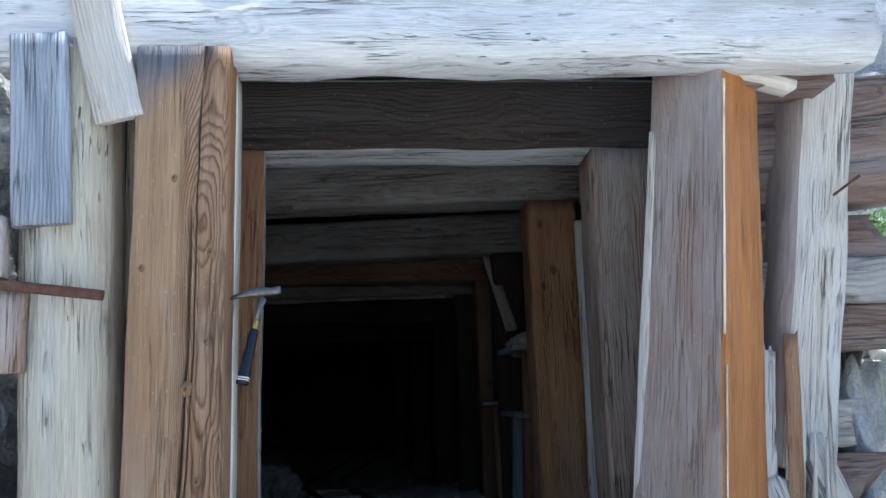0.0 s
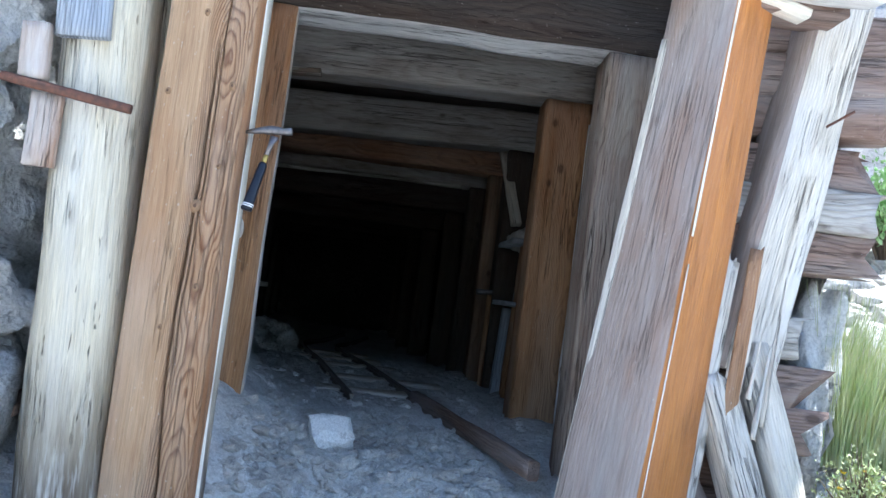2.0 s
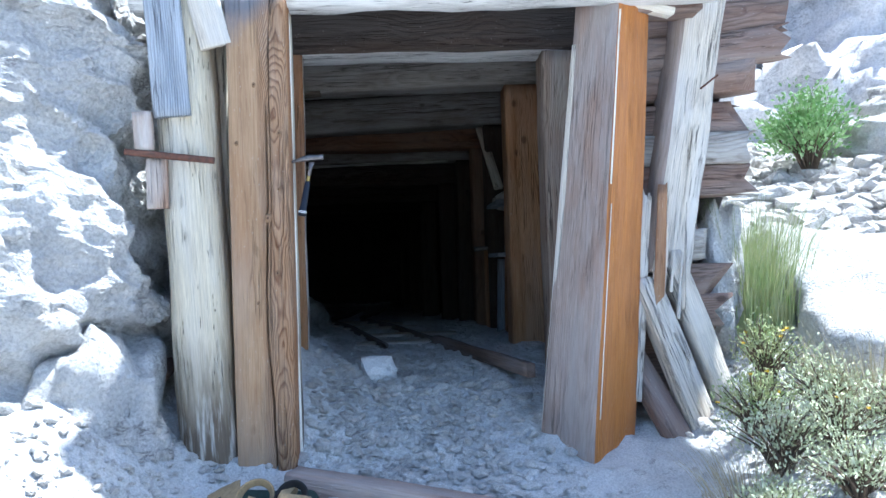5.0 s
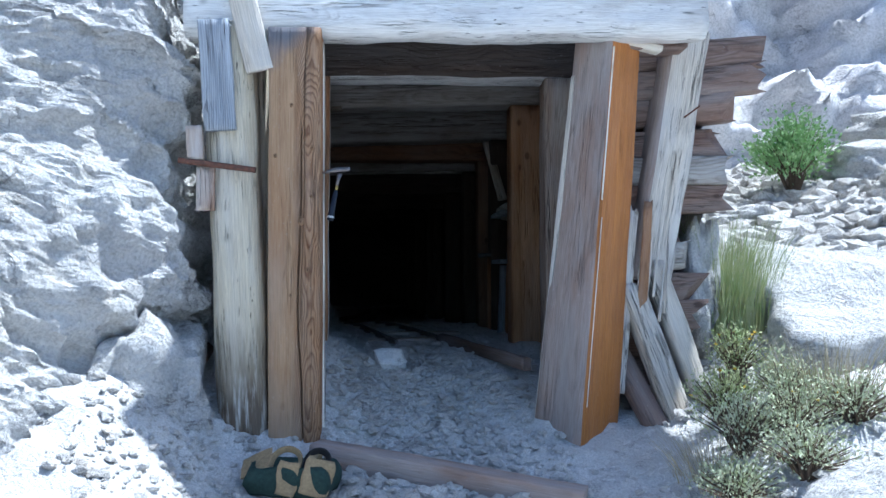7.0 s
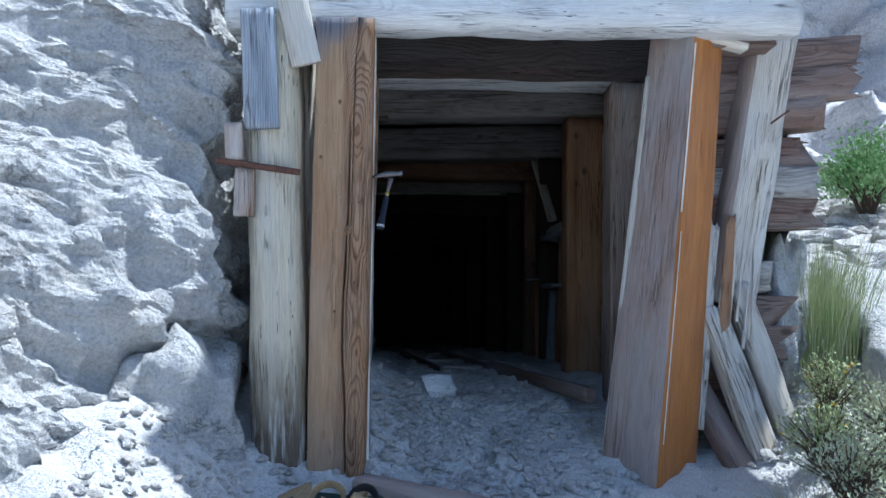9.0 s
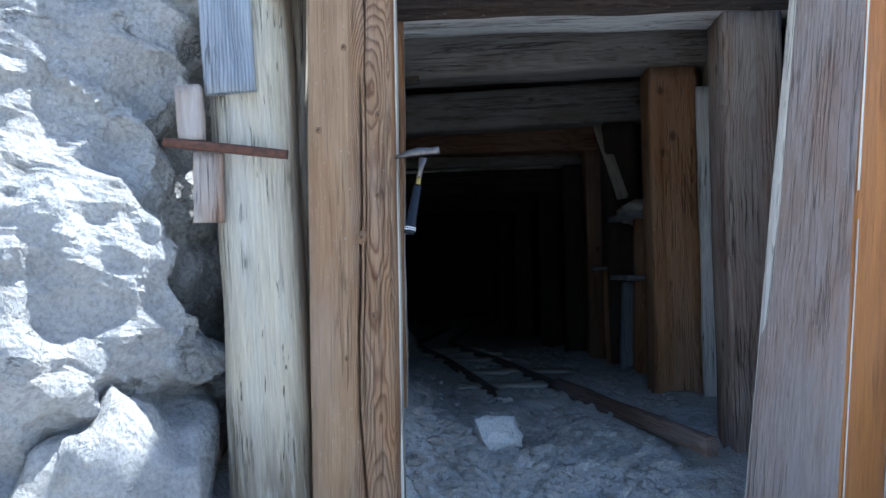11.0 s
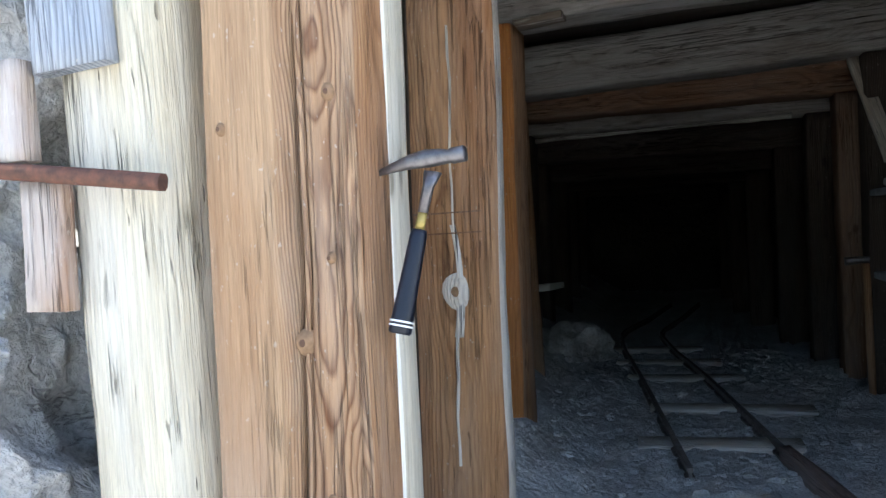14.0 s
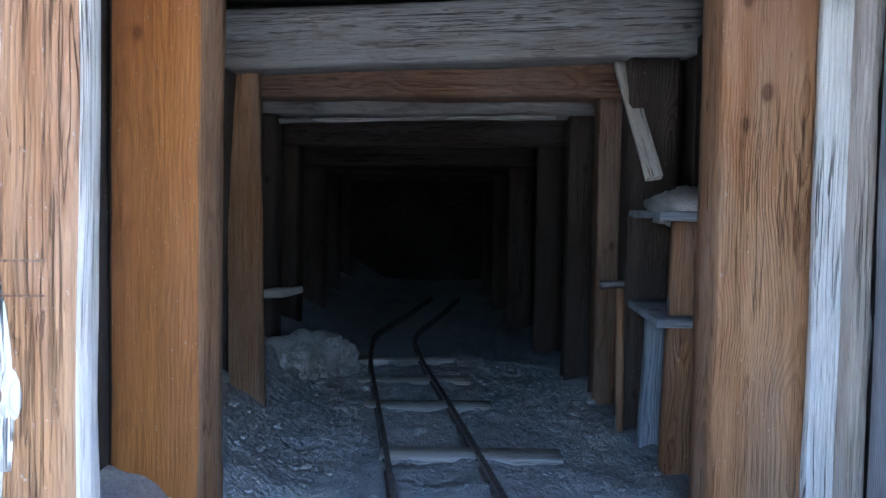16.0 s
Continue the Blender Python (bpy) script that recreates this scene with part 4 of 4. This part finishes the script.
def on_floor(rnd):
    y = rnd.uniform(1.6, 4.2)
    return (rnd.triangular(-0.75, 0.75, -0.45), y)


scatter("threshold_gravel", 6500, on_floor, lambda r: 0.006 + 0.050 * r.random() ** 4.2, M_STONE, "pale angular gravel scattered over the threshold", 1)
scatter("tunnel_gravel", 800, lambda r: (r.uniform(-1.5, 0.8), r.uniform(4, 8.6)), lambda r: 0.008 + 0.035 * r.random() ** 4, M_DIRT, "loose pale gravel on the tunnel floor", 2)
scatter("path_gravel", 1400, lambda r: (r.uniform(-1.6, 1.3), r.uniform(-1.2, 2.4)), lambda r: 0.006 + 0.03 * r.random() ** 4, M_STONE, "loose pale gravel before the portal", 3)
scatter("bank_gravel", 700, lambda r: (r.uniform(-1.75, -1.0), r.uniform(1.3, 2.6)), lambda r: 0.008 + 0.04 * r.random() ** 4, M_STONE, "pale rubble on the bank beside the posts", 4)
scatter("slope_rubble", 4200, lambda r: (r.uniform(1.7, 6.8), r.uniform(3.2, 8.2)), lambda r: 0.025 + 0.17 * r.random() ** 3, M_STONE, "sunlit white rubble covering the slope", 5)
scatter("slope_gravel", 1500, lambda r: (r.uniform(1.3, 3.2), r.uniform(0.5, 4.0)), lambda r: 0.01 + 0.05 * r.random() ** 3, M_STONE, "pale stones among the weeds", 6)


# ---- plants ----
def leaf(verts, faces, at, way, size, wide, rnd):
    way = way.normalized()
    s = way.cross(Vector((rnd.uniform(-1, 1), rnd.uniform(-1, 1), rnd.uniform(-1, 1)))).normalized() * size * wide
    up = way.cross(s).normalized() * size * 0.12
    o = len(verts)
    verts += [tuple(at), tuple(at + way * size * 0.5 + s + up), tuple(at + way * size), tuple(at + way * size * 0.5 - s + up)]
    faces.append((o, o + 1, o + 2, o + 3))


def tube(verts, faces, a, b, ra, rb, k=5):
    a, b = Vector(a), Vector(b)
    z = (b - a).normalized()
    x = z.orthogonal().normalized()
    y = z.cross(x)
    o = len(verts)
    for p, r in ((a, ra), (b, rb)):
        for i in range(k):
            t = 2 * math.pi * i / k
            verts.append(tuple(p + x * math.cos(t) * r + y * math.sin(t) * r))
    for i in range(k):
        faces.append((o + i, o + (i + 1) % k, o + k + (i + 1) % k, o + k + i))


def shrub(name, at, radius, height, stems, leaves, size, leaf_m, label, category, seed, wide=0.3, flowers=0):
    rnd = random.Random(seed)
    root = tagged(new(name), label, category)
    root.matrix_world = pose(*at)
    sv, sf, lv, lf = [], [], [], []
    tips = []
    for _ in range(stems):
        a = rnd.uniform(0, 2 * math.pi)
        lean = rnd.random() ** 0.7
        tip = Vector((math.cos(a) * radius * lean, math.sin(a) * radius * lean, height * (1 - 0.45 * lean ** 2) * rnd.uniform(0.65, 1.08)))
        mid = Vector((tip.x * 0.35, tip.y * 0.35, tip.z * 0.5))
        tube(sv, sf, (tip.x * 0.05, tip.y * 0.05, -0.05), mid, 0.009, 0.006)
        tube(sv, sf, mid, tip, 0.006, 0.002)
        tips.append((mid, tip))
    for _ in range(leaves):
        mid, tip = tips[rnd.randrange(stems)]
        p = mid.lerp(tip, rnd.random() ** 0.6) + Vector((rnd.gauss(0, 1), rnd.gauss(0, 1), rnd.gauss(0, 1))) * radius * 0.17
        leaf(lv, lf, p, Vector((p.x, p.y, rnd.uniform(-0.1, 0.5))) + Vector((rnd.uniform(-0.3, 0.3), rnd.uniform(-0.3, 0.3), 0.1)), size * rnd.uniform(0.6, 1.3), wide, rnd)
    for nm, v, f, mt in (("stem", sv, sf, M_TWIG), ("foliage", lv, lf, leaf_m)):
        ob = mesh_ob(nm, v, f, [mt])
        ob.parent = root
    if flowers:
        fv, ff = [], []
        for _ in range(flowers):
            mid, tip = tips[rnd.randrange(stems)]
            for _ in range(6):
                leaf(fv, ff, tip, Vector((rnd.uniform(-1, 1), rnd.uniform(-1, 1), 0.5)), 0.016, 0.4, rnd)
        tagged(mesh_ob("flowers", fv, ff, [M_YELLOW]), kind="stuff").parent = root
    return root


def grass(name, at, radius, height, blades, mat, label, seed, lean=0.35, wide=0.004):
    rnd = random.Random(seed)
    v, f = [], []
    for _ in range(blades):
        a, r = rnd.uniform(0, 2 * math.pi), radius * rnd.random() ** 0.6
        b = Vector((math.cos(a) * r, math.sin(a) * r, -0.05))
        h = height * rnd.uniform(0.45, 1.05)
        out = Vector((math.cos(a) * r, math.sin(a) * r, 0)) / radius * lean * h + Vector((rnd.gauss(0, 0.10), rnd.gauss(0, 0.10), 0)) * h
        s = Vector((rnd.uniform(-1, 1), rnd.uniform(-1, 1), 0)).normalized() * wide
        o = len(v)
        for k in range(4):
            q = k / 3
            p = b + out * q * q + Vector((0, 0, h * q))
            v += [tuple(p - s * (1 - q * 0.9)), tuple(p + s * (1 - q * 0.9))]
        f += [(o + 2 * k, o + 2 * k + 1, o + 2 * k + 3, o + 2 * k + 2) for k in range(3)]
    ob = mesh_ob(name, v, f, [mat])
    ob.matrix_world = pose(*at)
    return tagged(ob, label, "grass", kind="stuff")


def gz(x, y):
    return (x, y, ground_z(x, y))


shrub("bush", gz(3.78, 6.0), 0.46, 0.82, 60, 3600, 0.048, M_LEAF, "bright green leafy bush on the rubble slope", "bush", 1)
grass("grass_clump", gz(1.95, 3.30), 0.30, 0.80, 1300, M_GRASS, "tall dry green grass beside the boulder", 2, 0.25)
grass("straw_clump", gz(1.35, 1.98), 0.20, 0.30, 300, M_STRAW, "dry straw tuft at the path side", 3, 0.7, 0.003)
grass("straw_clump", gz(2.15, 2.35), 0.30, 0.42, 420, M_STRAW, "dry straw tuft beside the dark boulder", 4, 0.5, 0.003)
for i, (x, y, r, h) in enumerate(((1.50, 2.00, 0.26, 0.30), (1.80, 2.05, 0.30, 0.30), (1.78, 2.75, 0.20, 0.36), (2.10, 2.00, 0.28, 0.24), (1.33, 1.68, 0.22, 0.20), (1.66, 1.65, 0.26, 0.24), (1.55, 2.38, 0.22, 0.30), (1.92, 2.40, 0.24, 0.26))):
    shrub("weed", gz(x, y), r, h, 60, 1500, 0.022, M_SAGE if i not in (2, 6) else M_GRASS, "low grey-green weed with fine leaves", "weed", 20 + i, 0.25, 6 if i in (1, 2, 6) else 0)
